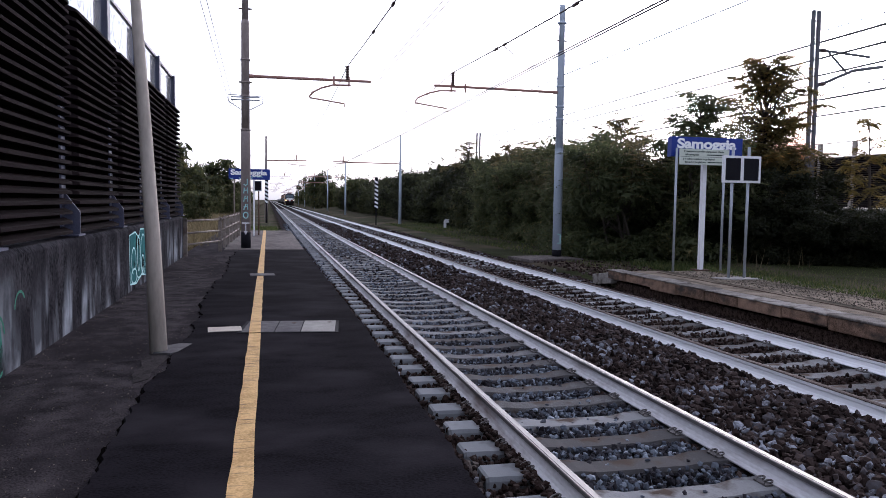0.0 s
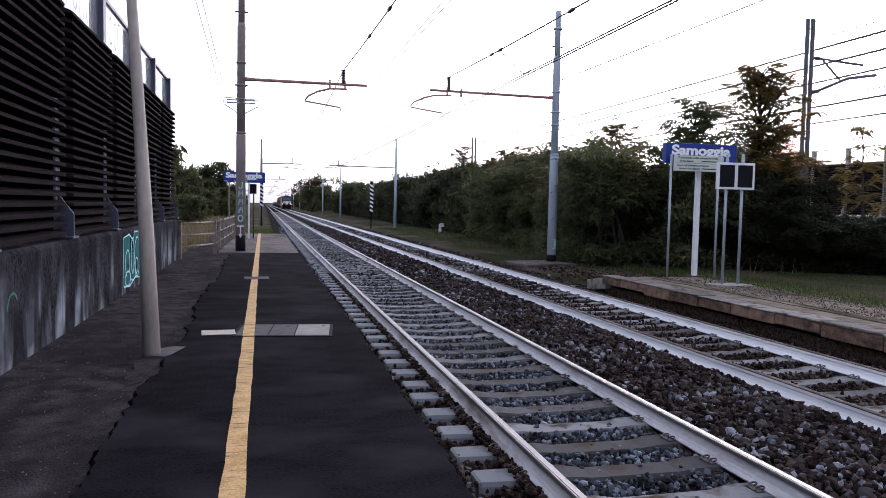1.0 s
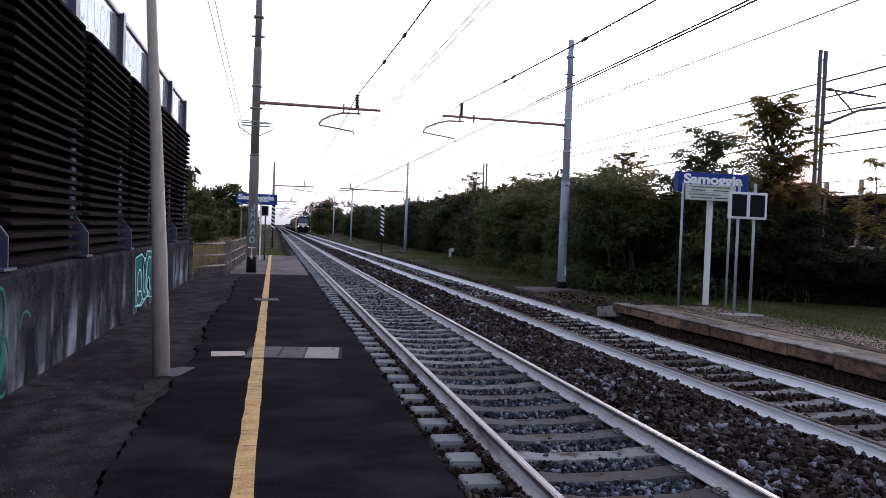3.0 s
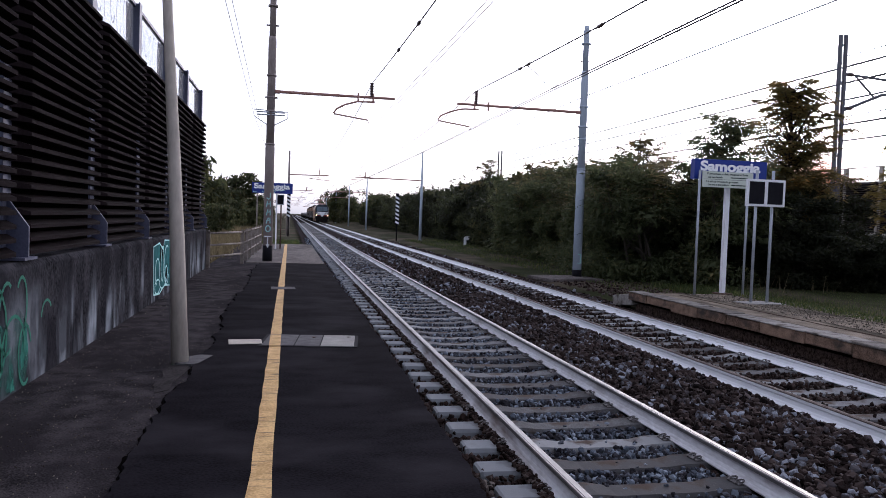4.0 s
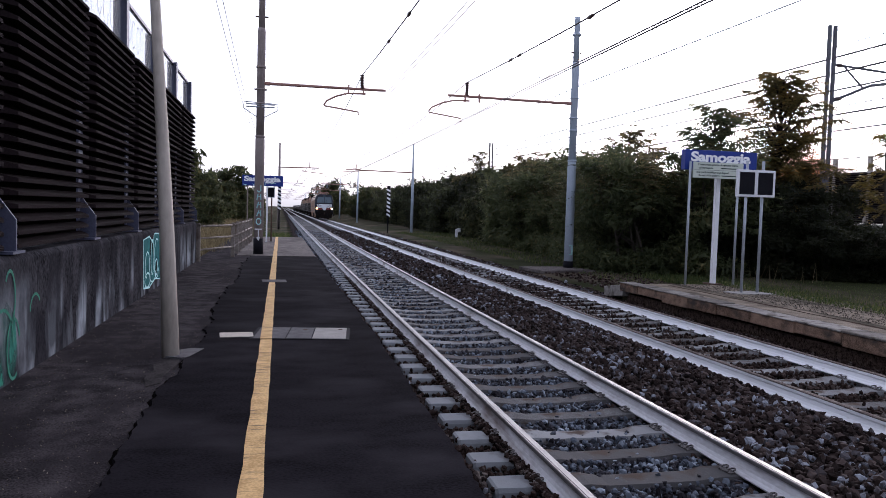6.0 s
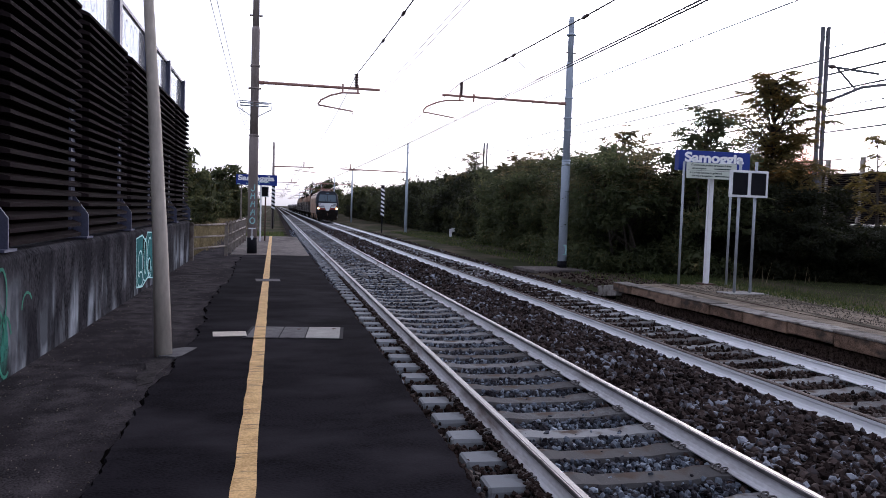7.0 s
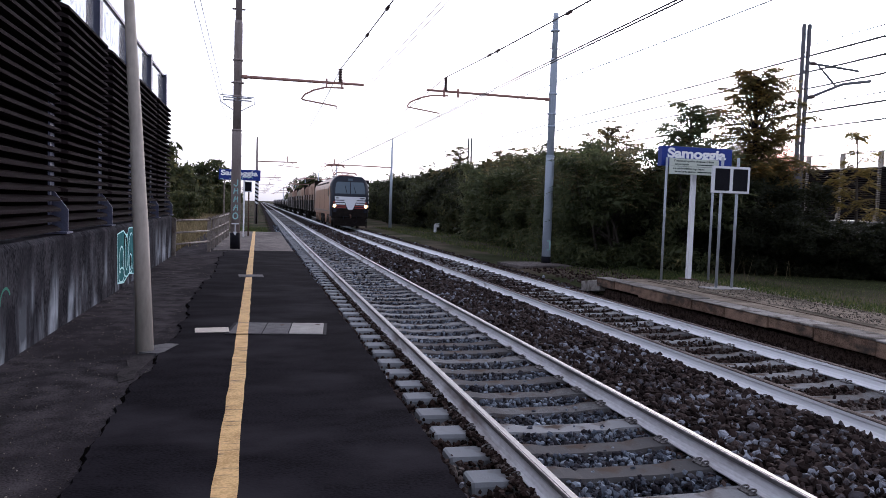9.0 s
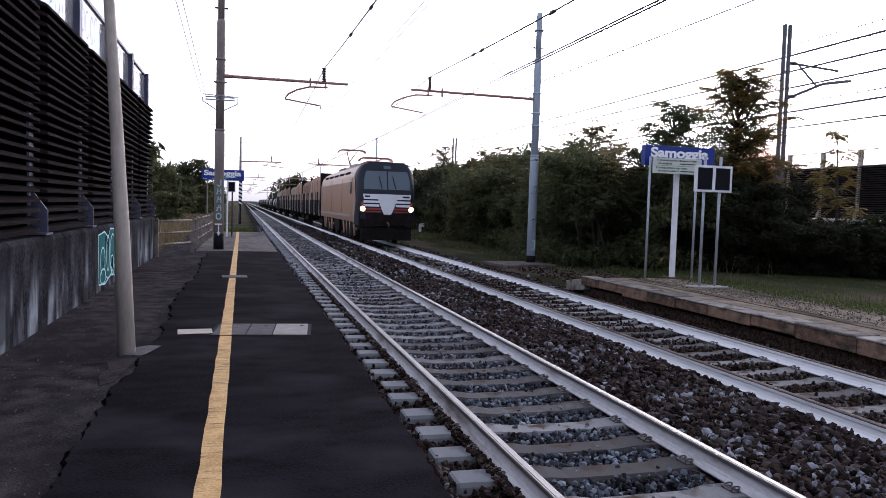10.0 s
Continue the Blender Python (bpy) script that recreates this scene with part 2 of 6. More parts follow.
def pale_ends(m, tone):
    """Paler concrete towards the ends of each sleeper."""
    n, l = m.node_tree.nodes, m.node_tree.links
    bsdf = n["Principled BSDF"]
    under = bsdf.inputs["Base Color"].links[0].from_socket
    co, sep, size, tex, add, far, mix = n.new("ShaderNodeTexCoord"), n.new("ShaderNodeSeparateXYZ"), n.new("ShaderNodeMath"), n.new("ShaderNodeTexNoise"), n.new("ShaderNodeMath"), n.new("ShaderNodeMapRange"), n.new("ShaderNodeMix")
    size.operation = "ABSOLUTE"
    tex.inputs["Scale"].default_value = 9
    add.operation, add.inputs[1].default_value = "MULTIPLY_ADD", 0.35
    far.inputs["From Min"].default_value, far.inputs["From Max"].default_value, far.inputs["To Max"].default_value = 1.02, 1.16, 0.8
    mix.data_type = "RGBA"
    mix.inputs[7].default_value = (*tone, 1)
    l.new(co.outputs["Object"], sep.inputs[0])
    l.new(co.outputs["Object"], tex.inputs["Vector"])
    l.new(sep.outputs[0], size.inputs[0])
    l.new(tex.outputs[0], add.inputs[0])
    l.new(size.outputs[0], add.inputs[2])
    l.new(add.outputs[0], far.inputs["Value"])
    l.new(far.outputs[0], mix.inputs[0])
    l.new(under, mix.inputs[6])
    l.new(mix.outputs[2], bsdf.inputs["Base Color"])


pale_ends(SLEEPER, (0.225, 0.24, 0.258))
KERB = material("kerb_stone", (0.080, 0.050, 0.035), (0.285, 0.19, 0.135), 0.9, 7, 60, 0.9, rand=0.14, spread=0.4, spec=0.1, stain=((0.055, 0.045, 0.038), 6, (1, 0.6, 1), 0.5, 0.68))
DIRT = material("worn_paving", (0.105, 0.086, 0.068), (0.30, 0.25, 0.195), 0.95, 3, 70, 1.0, spread=0.4, spec=0.03, stain=((0.045, 0.041, 0.030), 1.3, (2.2, 0.22, 1), 0.50, 0.68))
REPAIR = material("grey_repair_mortar", (0.024, 0.0215, 0.0225), (0.062, 0.056, 0.057), 0.95, 5, 60, 0.6, spread=0.35, spec=0.02)
COVER = material("duct_cover_concrete", (0.065, 0.062, 0.068), (0.15, 0.145, 0.15), 0.9, 8, 90, 0.4, spec=0.1)
OLD_PAVING = material("pale_old_paving", (0.070, 0.060, 0.057), (0.165, 0.143, 0.136), 0.9, 6, 80, 0.4, spread=0.3, spec=0.1, stain=((0.03, 0.026, 0.025), 0.8, (1, 0.5, 1), 0.5, 0.72))
COPING = material("pale_coping_stone", (0.125, 0.112, 0.10), (0.32, 0.30, 0.28), 0.9, 9, 70, 0.6, rand=0.35, spread=0.4, spec=0.1, stain=((0.08, 0.068, 0.055), 5, (1, 1, 1), 0.5, 0.66))
YELLOW = material("worn_yellow_paint", (0.44, 0.27, 0.10), (0.70, 0.46, 0.20), 0.8, 7, 60, 0.6, spread=0.3, stain=((0.13, 0.095, 0.06), 9, (0.5, 3.2, 1), 0.58, 0.70))
STONE = stone_material("brown_grey_ballast", ((0.0, 0.006, 0.0042, 0.004), (0.45, 0.034, 0.0235, 0.021), (0.76, 0.072, 0.053, 0.048), (0.93, 0.092, 0.090, 0.101), (1.0, 0.26, 0.275, 0.315)))
STONE_BROWN = stone_material("earthy_ballast", ((0.0, 0.007, 0.005, 0.0045), (0.5, 0.031, 0.0195, 0.0165), (0.85, 0.062, 0.044, 0.038), (1.0, 0.13, 0.11, 0.10)))
GRAVEL = stone_material("tan_gravel", ((0.0, 0.035, 0.030, 0.026), (0.6, 0.105, 0.090, 0.072), (1.0, 0.24, 0.215, 0.185)))
STONE_BLUE = stone_material("blue_grey_ballast", ((0.0, 0.009, 0.008, 0.010), (0.4, 0.052, 0.050, 0.058), (0.78, 0.104, 0.122, 0.152), (1.0, 0.27, 0.305, 0.355)))
BED = material("ballast_bed", (0.010, 0.0085, 0.0085), (0.060, 0.052, 0.052), 0.95, 14, 40, 1.0, spread=0.5, spec=0.0)
RAIL_WHITE = material("white_rail_paint", (0.86, 0.87, 0.89), (0.92, 0.93, 0.95), 0.6, 3, 50, 0.1, stretch=(1, 0.3, 1), stain=((0.20, 0.14, 0.11), 7, (1, 0.3, 1), 0.64, 0.8))
RAIL_GREY = material("dirty_rail_paint", (0.56, 0.55, 0.56), (0.80, 0.80, 0.83), 0.65, 3, 50, 0.1, stretch=(1, 0.3, 1), stain=((0.14, 0.09, 0.07), 4, (1, 0.25, 1), 0.52, 0.75))
RAIL_STEEL = material("polished_rail_steel", (0.06, 0.059, 0.058), (0.11, 0.108, 0.106), 0.36, 2, 60, 0.01, metal=1.0, stretch=(1, 0.05, 1))
RUST = material("rusty_iron", (0.045, 0.028, 0.022), (0.12, 0.07, 0.05), 0.85, 10, 80, 0.2)
RAILING = material("weathered_railing_paint", (0.11, 0.092, 0.080), (0.28, 0.245, 0.215), 0.6, 6, 70, 0.2, stain=((0.06, 0.036, 0.026), 5, (1, 1, 0.5), 0.52, 0.70))
RAIL_HEAD = material("worn_rail_head", (0.10, 0.093, 0.092), (0.26, 0.25, 0.25), 0.45, 3, 60, 0.1, metal=0.3, stretch=(1, 0.2, 1), stain=((0.06, 0.042, 0.035), 3, (1, 0.2, 1), 0.55, 0.75))
RAIL_SIDE = material("rusty_rail_head", (0.035, 0.024, 0.020), (0.10, 0.072, 0.062), 0.75, 4, 70, 0.1, stretch=(1, 0.3, 1))
EARTH = material("dark_trackside_earth", (0.014, 0.010, 0.0085), (0.105, 0.074, 0.060), 0.95, 14, 45, 1.0, spread=0.35, spec=0.0)
CLIP = material("fastening_steel", (0.020, 0.015, 0.014), (0.24, 0.225, 0.22), 0.5, 15, 90, 0.1, metal=0.4)
LOUVRE = material("dark_louvre", (0.0056, 0.0039, 0.0045), (0.0162, 0.0116, 0.0130), 0.9, 2, 60, 0.1, stretch=(1, 0.3, 1), spec=0.03)
LOUVRE_PALE = material("faded_louvre", (0.018, 0.014, 0.014), (0.040, 0.033, 0.031), 0.85, 2, 60, 0.1, spec=0.1)
BACKING = material("near_black_matt", (0.003, 0.0025, 0.0025), (0.006, 0.005, 0.005), 0.95, 6, 60, 0.2, spec=0.0)
POST_BLUE = material("blue_grey_steel", (0.055, 0.06, 0.10), (0.09, 0.095, 0.145), 0.5, 2, 50, 0.05)
GALVANISED = material("galvanised_steel", (0.30, 0.33, 0.37), (0.44, 0.47, 0.52), 0.5, 5, 70, 0.05, metal=0.4)
MAST_BLUE = material("blue_grey_mast_paint", (0.34, 0.40, 0.48), (0.46, 0.52, 0.60), 0.55, 2, 50, 0.05, stretch=(1, 1, 0.3))
MAST_DARK = material("dark_grey_mast_steel", (0.075, 0.075, 0.090), (0.14, 0.138, 0.155), 0.6, 3, 50, 0.1, stretch=(1, 1, 0.3))
MAST_BROWN = material("weathered_mast", (0.20, 0.165, 0.155), (0.31, 0.265, 0.25), 0.7, 2, 50, 0.1, stretch=(1, 1, 0.3), stain=((0.10, 0.06, 0.045), 3, (1, 1, 0.3), 0.55, 0.8))
ARM_RUST = material("rusty_cantilever", (0.28, 0.14, 0.115), (0.40, 0.24, 0.20), 0.7, 4, 60, 0.1)
WIRE = plain("copper_wire", (0.085, 0.080, 0.085), 0.6, 0.2)
WIRE_THIN = plain("aluminium_wire", (0.16, 0.16, 0.17), 0.6, 0.1)
CERAMIC = plain("brown_insulator", (0.05, 0.025, 0.022), 0.35)
BLACK = material("black_paint", (0.007, 0.007, 0.010), (0.014, 0.014, 0.018), 0.8, 4, 60, 0.05, spec=0.1)
WHITE = material("white_paint", (0.66, 0.67, 0.70), (0.80, 0.81, 0.83), 0.5, 4, 60, 0.05)
SIGN_BLUE = material("sign_blue", (0.012, 0.030, 0.20), (0.020, 0.045, 0.26), 0.4, 2, 60, 0.03)
SIGN_WHITE = plain("sign_white", (0.85, 0.86, 0.88), 0.4)
SIGN_CREAM = material("sign_enamel", (0.50, 0.55, 0.48), (0.60, 0.64, 0.57), 0.5, 3, 60, 0.03)
SIGN_TEXT = plain("sign_text", (0.03, 0.05, 0.04), 0.6)
TEAL = worn_spray("teal_spray", (0.010, 0.075, 0.080), (0.030, 0.15, 0.155), 0.28, 0.48)
TEAL_LIGHT = material("pale_teal_spray", (0.28, 0.55, 0.55), (0.50, 0.75, 0.75), 0.7, 8, 50, 0.0)
GREEN_FADED = worn_spray("faded_green_spray", (0.010, 0.060, 0.046), (0.045, 0.19, 0.15), 0.40, 0.66)
GREEN_SPRAY = material("green_spray", (0.012, 0.10, 0.07), (0.03, 0.19, 0.13), 0.8, 8, 50, 0.0)
GREY_SPRAY = plain("grey_spray", (0.30, 0.31, 0.34), 0.7)
PANE = glass_material("noise_barrier_pane", (0.93, 0.94, 0.95), 0.12)
GRASS = material("grass_soil", (0.014, 0.017, 0.008), (0.042, 0.046, 0.020), 0.95, 0.6, 18, 0.8, stain=((0.078, 0.062, 0.046), 0.35, (1, 0.6, 1), 0.44, 0.62), spec=0.02)
BLADE = leaf_material("grass_blades", (0.034, 0.052, 0.016), (0.080, 0.108, 0.032), (0.17, 0.16, 0.06))
DRY_BLADE = leaf_material("dry_grass", (0.085, 0.068, 0.036), (0.155, 0.125, 0.066), (0.25, 0.205, 0.12))
# LEAF_A has the hedge's dense shade put into its leaf tones
LEAF_A = leaf_material("shade_dark_leaves", (0.010, 0.013, 0.007), (0.028, 0.032, 0.015), (0.062, 0.058, 0.025), 0.5)
LEAF_B = leaf_material("olive_leaves", (0.034, 0.046, 0.022), (0.128, 0.146, 0.068), (0.33, 0.27, 0.115), 0.5)
LEAF_MID = leaf_material("deep_green_leaves", (0.026, 0.033, 0.016), (0.075, 0.082, 0.038), (0.17, 0.145, 0.062), 0.5)
LEAF_SHOOT = leaf_material("young_leaves", (0.055, 0.058, 0.026), (0.19, 0.165, 0.075), (0.42, 0.29, 0.12), 0.5)
LEAF_FAR = leaf_material("far_leaves", (0.045, 0.055, 0.025), (0.08, 0.09, 0.040), (0.14, 0.13, 0.055))
LEAF_AUTUMN = leaf_material("turning_leaves", (0.060, 0.062, 0.026), (0.20, 0.155, 0.055), (0.50, 0.27, 0.065), 0.6)
LEAF_YELLOW = leaf_material("yellow_leaves", (0.10, 0.085, 0.022), (0.24, 0.18, 0.045), (0.46, 0.30, 0.08), 0.4)
BARK = material("bark", (0.035, 0.028, 0.022), (0.09, 0.075, 0.06), 0.9, 6, 40, 0.6, stretch=(1, 1, 0.3))
LOCO_SIDE = material("bronze_loco_paint", (0.36, 0.205, 0.125), (0.47, 0.285, 0.185), 0.35, 0.6, 40, 0.02)
LOCO_DARK = material("navy_loco_paint", (0.008, 0.011, 0.020), (0.014, 0.019, 0.032), 0.4, 0.6, 40, 0.02)
LOCO_WHITE = material("white_loco_paint", (0.72, 0.74, 0.78), (0.80, 0.82, 0.86), 0.45, 2, 40, 0.02)
LOCO_RED = plain("red_stripe", (0.30, 0.035, 0.02), 0.5)
LOCO_ROOF = material("loco_roof_grey", (0.30, 0.28, 0.27), (0.42, 0.39, 0.37), 0.55, 2, 40, 0.05)
# glass base tinted grey-blue to stand in for the sky reflected in it
SCREEN = plain("windscreen", (0.07, 0.105, 0.135), 0.08)
UNDER = material("underframe_grime", (0.006, 0.005, 0.005), (0.020, 0.016, 0.014), 0.9, 4, 40, 0.1, spec=0.1)
LAMP_GLOW = plain("headlight_lens", (1.0, 0.58, 0.22), 0.3, 0.0, 7.0)
TARP_GREY = material("yellow_grey_tarpaulin", (0.30, 0.26, 0.19), (0.44, 0.39, 0.30), 0.8, 0.5, 30, 0.2, stretch=(1, 1, 0.3))
TARP_DARK = material("dark_brown_tarpaulin", (0.20, 0.115, 0.08), (0.31, 0.195, 0.14), 0.8, 0.5, 30, 0.2, stretch=(1, 1, 0.3))
TARP = material("brown_tarpaulin", (0.32, 0.20, 0.135), (0.48, 0.32, 0.23), 0.8, 0.5, 30, 0.2, stretch=(1, 1, 0.3))


# ---- builders ----
def box(bm, x0, x1, y0, y1, z0, z1, m=None):
    vs = [bm.verts.new((x, y, z)) for x in (x0, x1) for y in (y0, y1) for z in (z0, z1)]
    if m is not None:
        for v in vs:
            v.co = m @ v.co
    for f in ((0, 1, 3, 2), (4, 6, 7, 5), (0, 4, 5, 1), (2, 3, 7, 6), (0, 2, 6, 4), (1, 5, 7, 3)):
        bm.faces.new([vs[i] for i in f])
    return vs


def tube(bm, points, radii, sides=10, caps=True):
    """A round bar along points, with a radius for each."""
    pts = [Vector(p) for p in points]
    radii = radii if hasattr(radii, "__len__") else [radii] * len(pts)
    rings = []
    side = None
    for i, p in enumerate(pts):
        d = (pts[min(i + 1, len(pts) - 1)] - pts[max(i - 1, 0)]).normalized()
        if side is None:
            side = d.orthogonal().normalized()
        side = (side - d * side.dot(d)).normalized()
        up = d.cross(side)
        rings.append([bm.verts.new(p + radii[i] * (math.cos(k * math.tau / sides) * side + math.sin(k * math.tau / sides) * up)) for k in range(sides)])
    for a, b in zip(rings, rings[1:]):
        for k in range(sides):
            bm.faces.new((a[k], a[(k + 1) % sides], b[(k + 1) % sides], b[k])).smooth = True
    if caps:
        bm.faces.new(rings[0][::-1])
        bm.faces.new(rings[-1])


def prism(bm, outline, y0, y1):
    """The outline, in x and z, drawn out from y0 to y1."""
    a = [bm.verts.new((x, y0, z)) for x, z in outline]
    b = [bm.verts.new((x, y1, z)) for x, z in outline]
    n = len(outline)
    for i in range(n):
        bm.faces.new((a[i], a[(i + 1) % n], b[(i + 1) % n], b[i]))
    bm.faces.new(a[::-1])
    bm.faces.new(b)


def mesh_of(name, bm, mat):
    bmesh.ops.recalc_face_normals(bm, faces=bm.faces[:])
    me = bpy.data.meshes.new(name)
    bm.to_mesh(me)
    bm.free()
    me.materials.append(mat)
    return me


def part(name, bm, mat, parent=None, label="", bevel=0.0):
    ob = new(name, mesh_of(name, bm, mat))
    ob.parent = parent
    if bevel:
        mod = ob.modifiers.new("bevel", "BEVEL")
        mod.width, mod.segments, mod.limit_method = bevel, 2, "ANGLE"
    return tagged(ob, label)


def thing(name, label, category, x=0, y=0, z=0, rz=0, group="", kind=""):
    ob = new(name)
    ob.empty_display_size = 0.2
    ob.matrix_basis = pose(x, y, z, 0, 0, rz)
    return tagged(ob, label, category, group, kind)


def structure(name, bm, mat, label, category, bevel=0.0):
    return tagged(part(name, bm, mat, None, label, bevel), "", category, "", "structure")


def from_arrays(name, verts, faces, mat, smooth=False):
    """A mesh from numpy arrays: verts n x 3, faces m x k."""
    me = bpy.data.meshes.new(name)
    k = faces.shape[1]
    me.vertices.add(len(verts))
    me.vertices.foreach_set("co", verts.astype(np.float32).ravel())
    me.loops.add(faces.size)
    me.loops.foreach_set("vertex_index", faces.astype(np.int32).ravel())
    me.polygons.add(len(faces))
    me.polygons.foreach_set("loop_start", np.arange(0, faces.size, k, dtype=np.int32))
    me.polygons.foreach_set("use_smooth", np.full(len(faces), smooth))
    me.update(calc_edges=True)
    me.materials.append(mat)
    return me


def lettering(text, size, mat, parent, m, name="lettering", bold=0.0, wide=1.0):
    """Raised letters with the built-in font, as a mesh part."""
    cu = bpy.data.curves.new(name, "FONT")
    cu.body, cu.size, cu.extrude, cu.offset, cu.align_x, cu.align_y = text, size, 0.003, bold, "CENTER", "CENTER"
    tmp = bpy.data.objects.new("tmp", cu)
    scene.collection.objects.link(tmp)
    me = bpy.data.meshes.new_from_object(tmp.evaluated_get(bpy.context.evaluated_depsgraph_get()))
    bpy.data.objects.remove(tmp)
    me.materials.clear()
    me.materials.append(mat)
    me.name = name
    me.transform(m @ Matrix.Diagonal((wide, 1, 1, 1)))
    ob = new(name, me)
    ob.parent = parent
    return ob


def ribbon(bm, points, width, normal, thick=0.003):
    """A flat painted stroke along points, lying square to normal."""
    pts = [Vector(p) for p in points]
    nrm = Vector(normal)
    left, right = [], []
    for i, p in enumerate(pts):
        d = (pts[min(i + 1, len(pts) - 1)] - pts[max(i - 1, 0)]).normalized()
        s = d.cross(nrm).normalized() * width / 2
        left.append(bm.verts.new(p + s + nrm * thick))
        right.append(bm.verts.new(p - s + nrm * thick))
    for i in range(len(pts) - 1):
        bm.faces.new((left[i], left[i + 1], right[i + 1], right[i]))


def arc(cx, cy, rx, ry, a0, a1, n=14):
    return [(cx + rx * math.cos(radians(a0 + (a1 - a0) * i / n)), cy + ry * math.sin(radians(a0 + (a1 - a0) * i / n))) for i in range(n + 1)]


# ---- ground, ballast and tracks ----
rng = np.random.default_rng(7)
RAILS = ((1.911, 3.416), (5.300, 6.805))
CENTRES = (2.664, 6.052)
PITCH = 0.55


def build_ground():
    bm = bmesh.new()
    prof = [(-3000, -0.25), (-60, -0.1), (-8, 0.0), (-2.7, 0.0), (-2.4, -0.5), (7.0, -0.5), (8.2, -0.14), (11, -0.10), (14, 0.0), (60, 0.1), (3000, 0.1)]
    ys = [-60, -20, 0, 10, 20, 30, 45, 70, 110, 200, 500, 1200, 4000]
    grid = [[bm.verts.new((x, y, z)) for x, z in prof] for y in ys]
    for a, b in zip(grid, grid[1:]):
        for i in range(len(prof) - 1):
            bm.faces.new((a[i], a[i + 1], b[i + 1], b[i]))
    structure("ground", bm, GRASS, "rough grass and bare soil beside the railway", "ground")


def bed_height(x):
    """Top of the ballast across the line."""
    if 1.35 < x < 3.56:
        return -0.205
    if 5.12 < x < 7.37:
        return -0.190
    if 3.56 <= x <= 5.12:
        return -0.135 + 0.03 * math.sin((x - 3.56) / 1.56 * math.pi)
    return -0.24 if x <= 1.35 else -0.22


def build_ballast():
    bm = bmesh.new()
    xs = [0.9, 1.34, 1.36, 2.66, 3.52, 3.60, 4.0, 4.36, 4.7, 5.08, 5.16, 6.05, 7.36, 7.8, 8.3]
    ys = [-12, 0, 40, 120, 300, 900]
    grid = [[bm.verts.new((x, y, bed_height(x) - 0.03 - (0.2 if x > 8 else 0))) for x in xs] for y in ys]
    for a, b in zip(grid, grid[1:]):
        for i in range(len(xs) - 1):
            bm.faces.new((a[i], a[i + 1], b[i + 1], b[i]))
    structure("ballast_bed", bm, BED, "dark crushed-stone ballast bed under the tracks", "ballast")


def stones(name, n, x0, x1, y0, y1, size, mat, label, sleepers=True, near=1.0, level=None, bare=0.14):
    """Loose broken stones over a stretch of the bed, thinner over the sleepers."""
    n = int(n)
    x = rng.uniform(x0, x1, n)
    y = y0 + (y1 - y0) * rng.uniform(0, 1, n) ** near
    if sleepers:
        off = np.abs((y - 0.12) % PITCH - PITCH / 2)
        on = np.zeros(n, bool)
        for c in CENTRES:
            on |= (np.abs(x - c) < 1.2) & (off < bare)
        keep = ~on | (rng.uniform(0, 1, n) < 0.05)
        for pair in RAILS:
            for r in pair:
                keep &= np.abs(x - r) > 0.10
        x, y = x[keep], y[keep]
        n = len(x)
    z = np.array([bed_height(v) for v in x]) + rng.uniform(-0.045, 0.04, n) if level is None else np.full(n, level)
    s = size * rng.uniform(0.55, 1.35, n)
    if y0 < 10:
        ball = bmesh.new()
        bmesh.ops.create_icosphere(ball, subdivisions=1, radius=1.2)
        shape = np.array([tuple(q.co) for q in ball.verts])
        f = np.array([[q.index for q in face.verts] for face in ball.faces])
        ball.free()
    else:
        shape = np.array([(a, b, c) for a in (-1, 1) for b in (-1, 1) for c in (-1, 1)], float)
        f = np.array([(0, 1, 3, 2), (4, 6, 7, 5), (0, 4, 5, 1), (2, 3, 7, 6), (0, 2, 6, 4), (1, 5, 7, 3)])
    k = len(shape)
    v = shape[None] * s[:, None, None] / 2 * rng.uniform(0.50, 1.25, (n, k, 1)) * rng.uniform(0.65, 1.2, (n, 1, 3))
    a, b = rng.uniform(0, 6.28, n), rng.uniform(-0.7, 0.7, n)
    ca, sa, cb, sb = np.cos(a)[:, None], np.sin(a)[:, None], np.cos(b)[:, None], np.sin(b)[:, None]
    vx, vy, vz = v[..., 0], v[..., 1], v[..., 2]
    vy, vz = vy * cb - vz * sb, vy * sb + vz * cb
    vx, vy = vx * ca - vy * sa, vx * sa + vy * ca
    verts = np.stack([vx + x[:, None], vy + y[:, None], vz + z[:, None]], -1).reshape(-1, 3)
    faces = (f[None] + k * np.arange(n)[:, None, None]).reshape(-1, f.shape[1])
    tagged(new(name, from_arrays(name, verts, faces, mat)), label, "ballast", "", "stuff")


def mirrored(r, half):
    """A closed section from its right-hand half, about x = r."""
    return [(r + x, z) for x, z in half] + [(r - x, z) for x, z in half[::-1]]


def rail_profile(r, side, painted):
    """A flat-bottomed rail: foot and web, head, and polished top. painted: the paint reaches up the side of the head."""
    if side == "web":
        half = [(0.075, -0.15), (0.077, -0.139), (0.050, -0.122), (0.032, -0.098), (0.018, -0.058)]
        half += [(0.036, -0.040), (0.036, -0.013)] if painted else [(0.016, -0.046), (0.020, -0.040)]
        return mirrored(r, half)
    if side == "head":
        return mirrored(r, [(0.0362, -0.0128), (0.0362, -0.009), (0.031, -0.0025)] if painted else [(0.020, -0.0405), (0.035, -0.034), (0.036, -0.010), (0.031, -0.0025)])
    w = 0.014 if painted else 0.017
    return mirrored(r, [(w + 0.003, -0.003), (w, 0.0)])


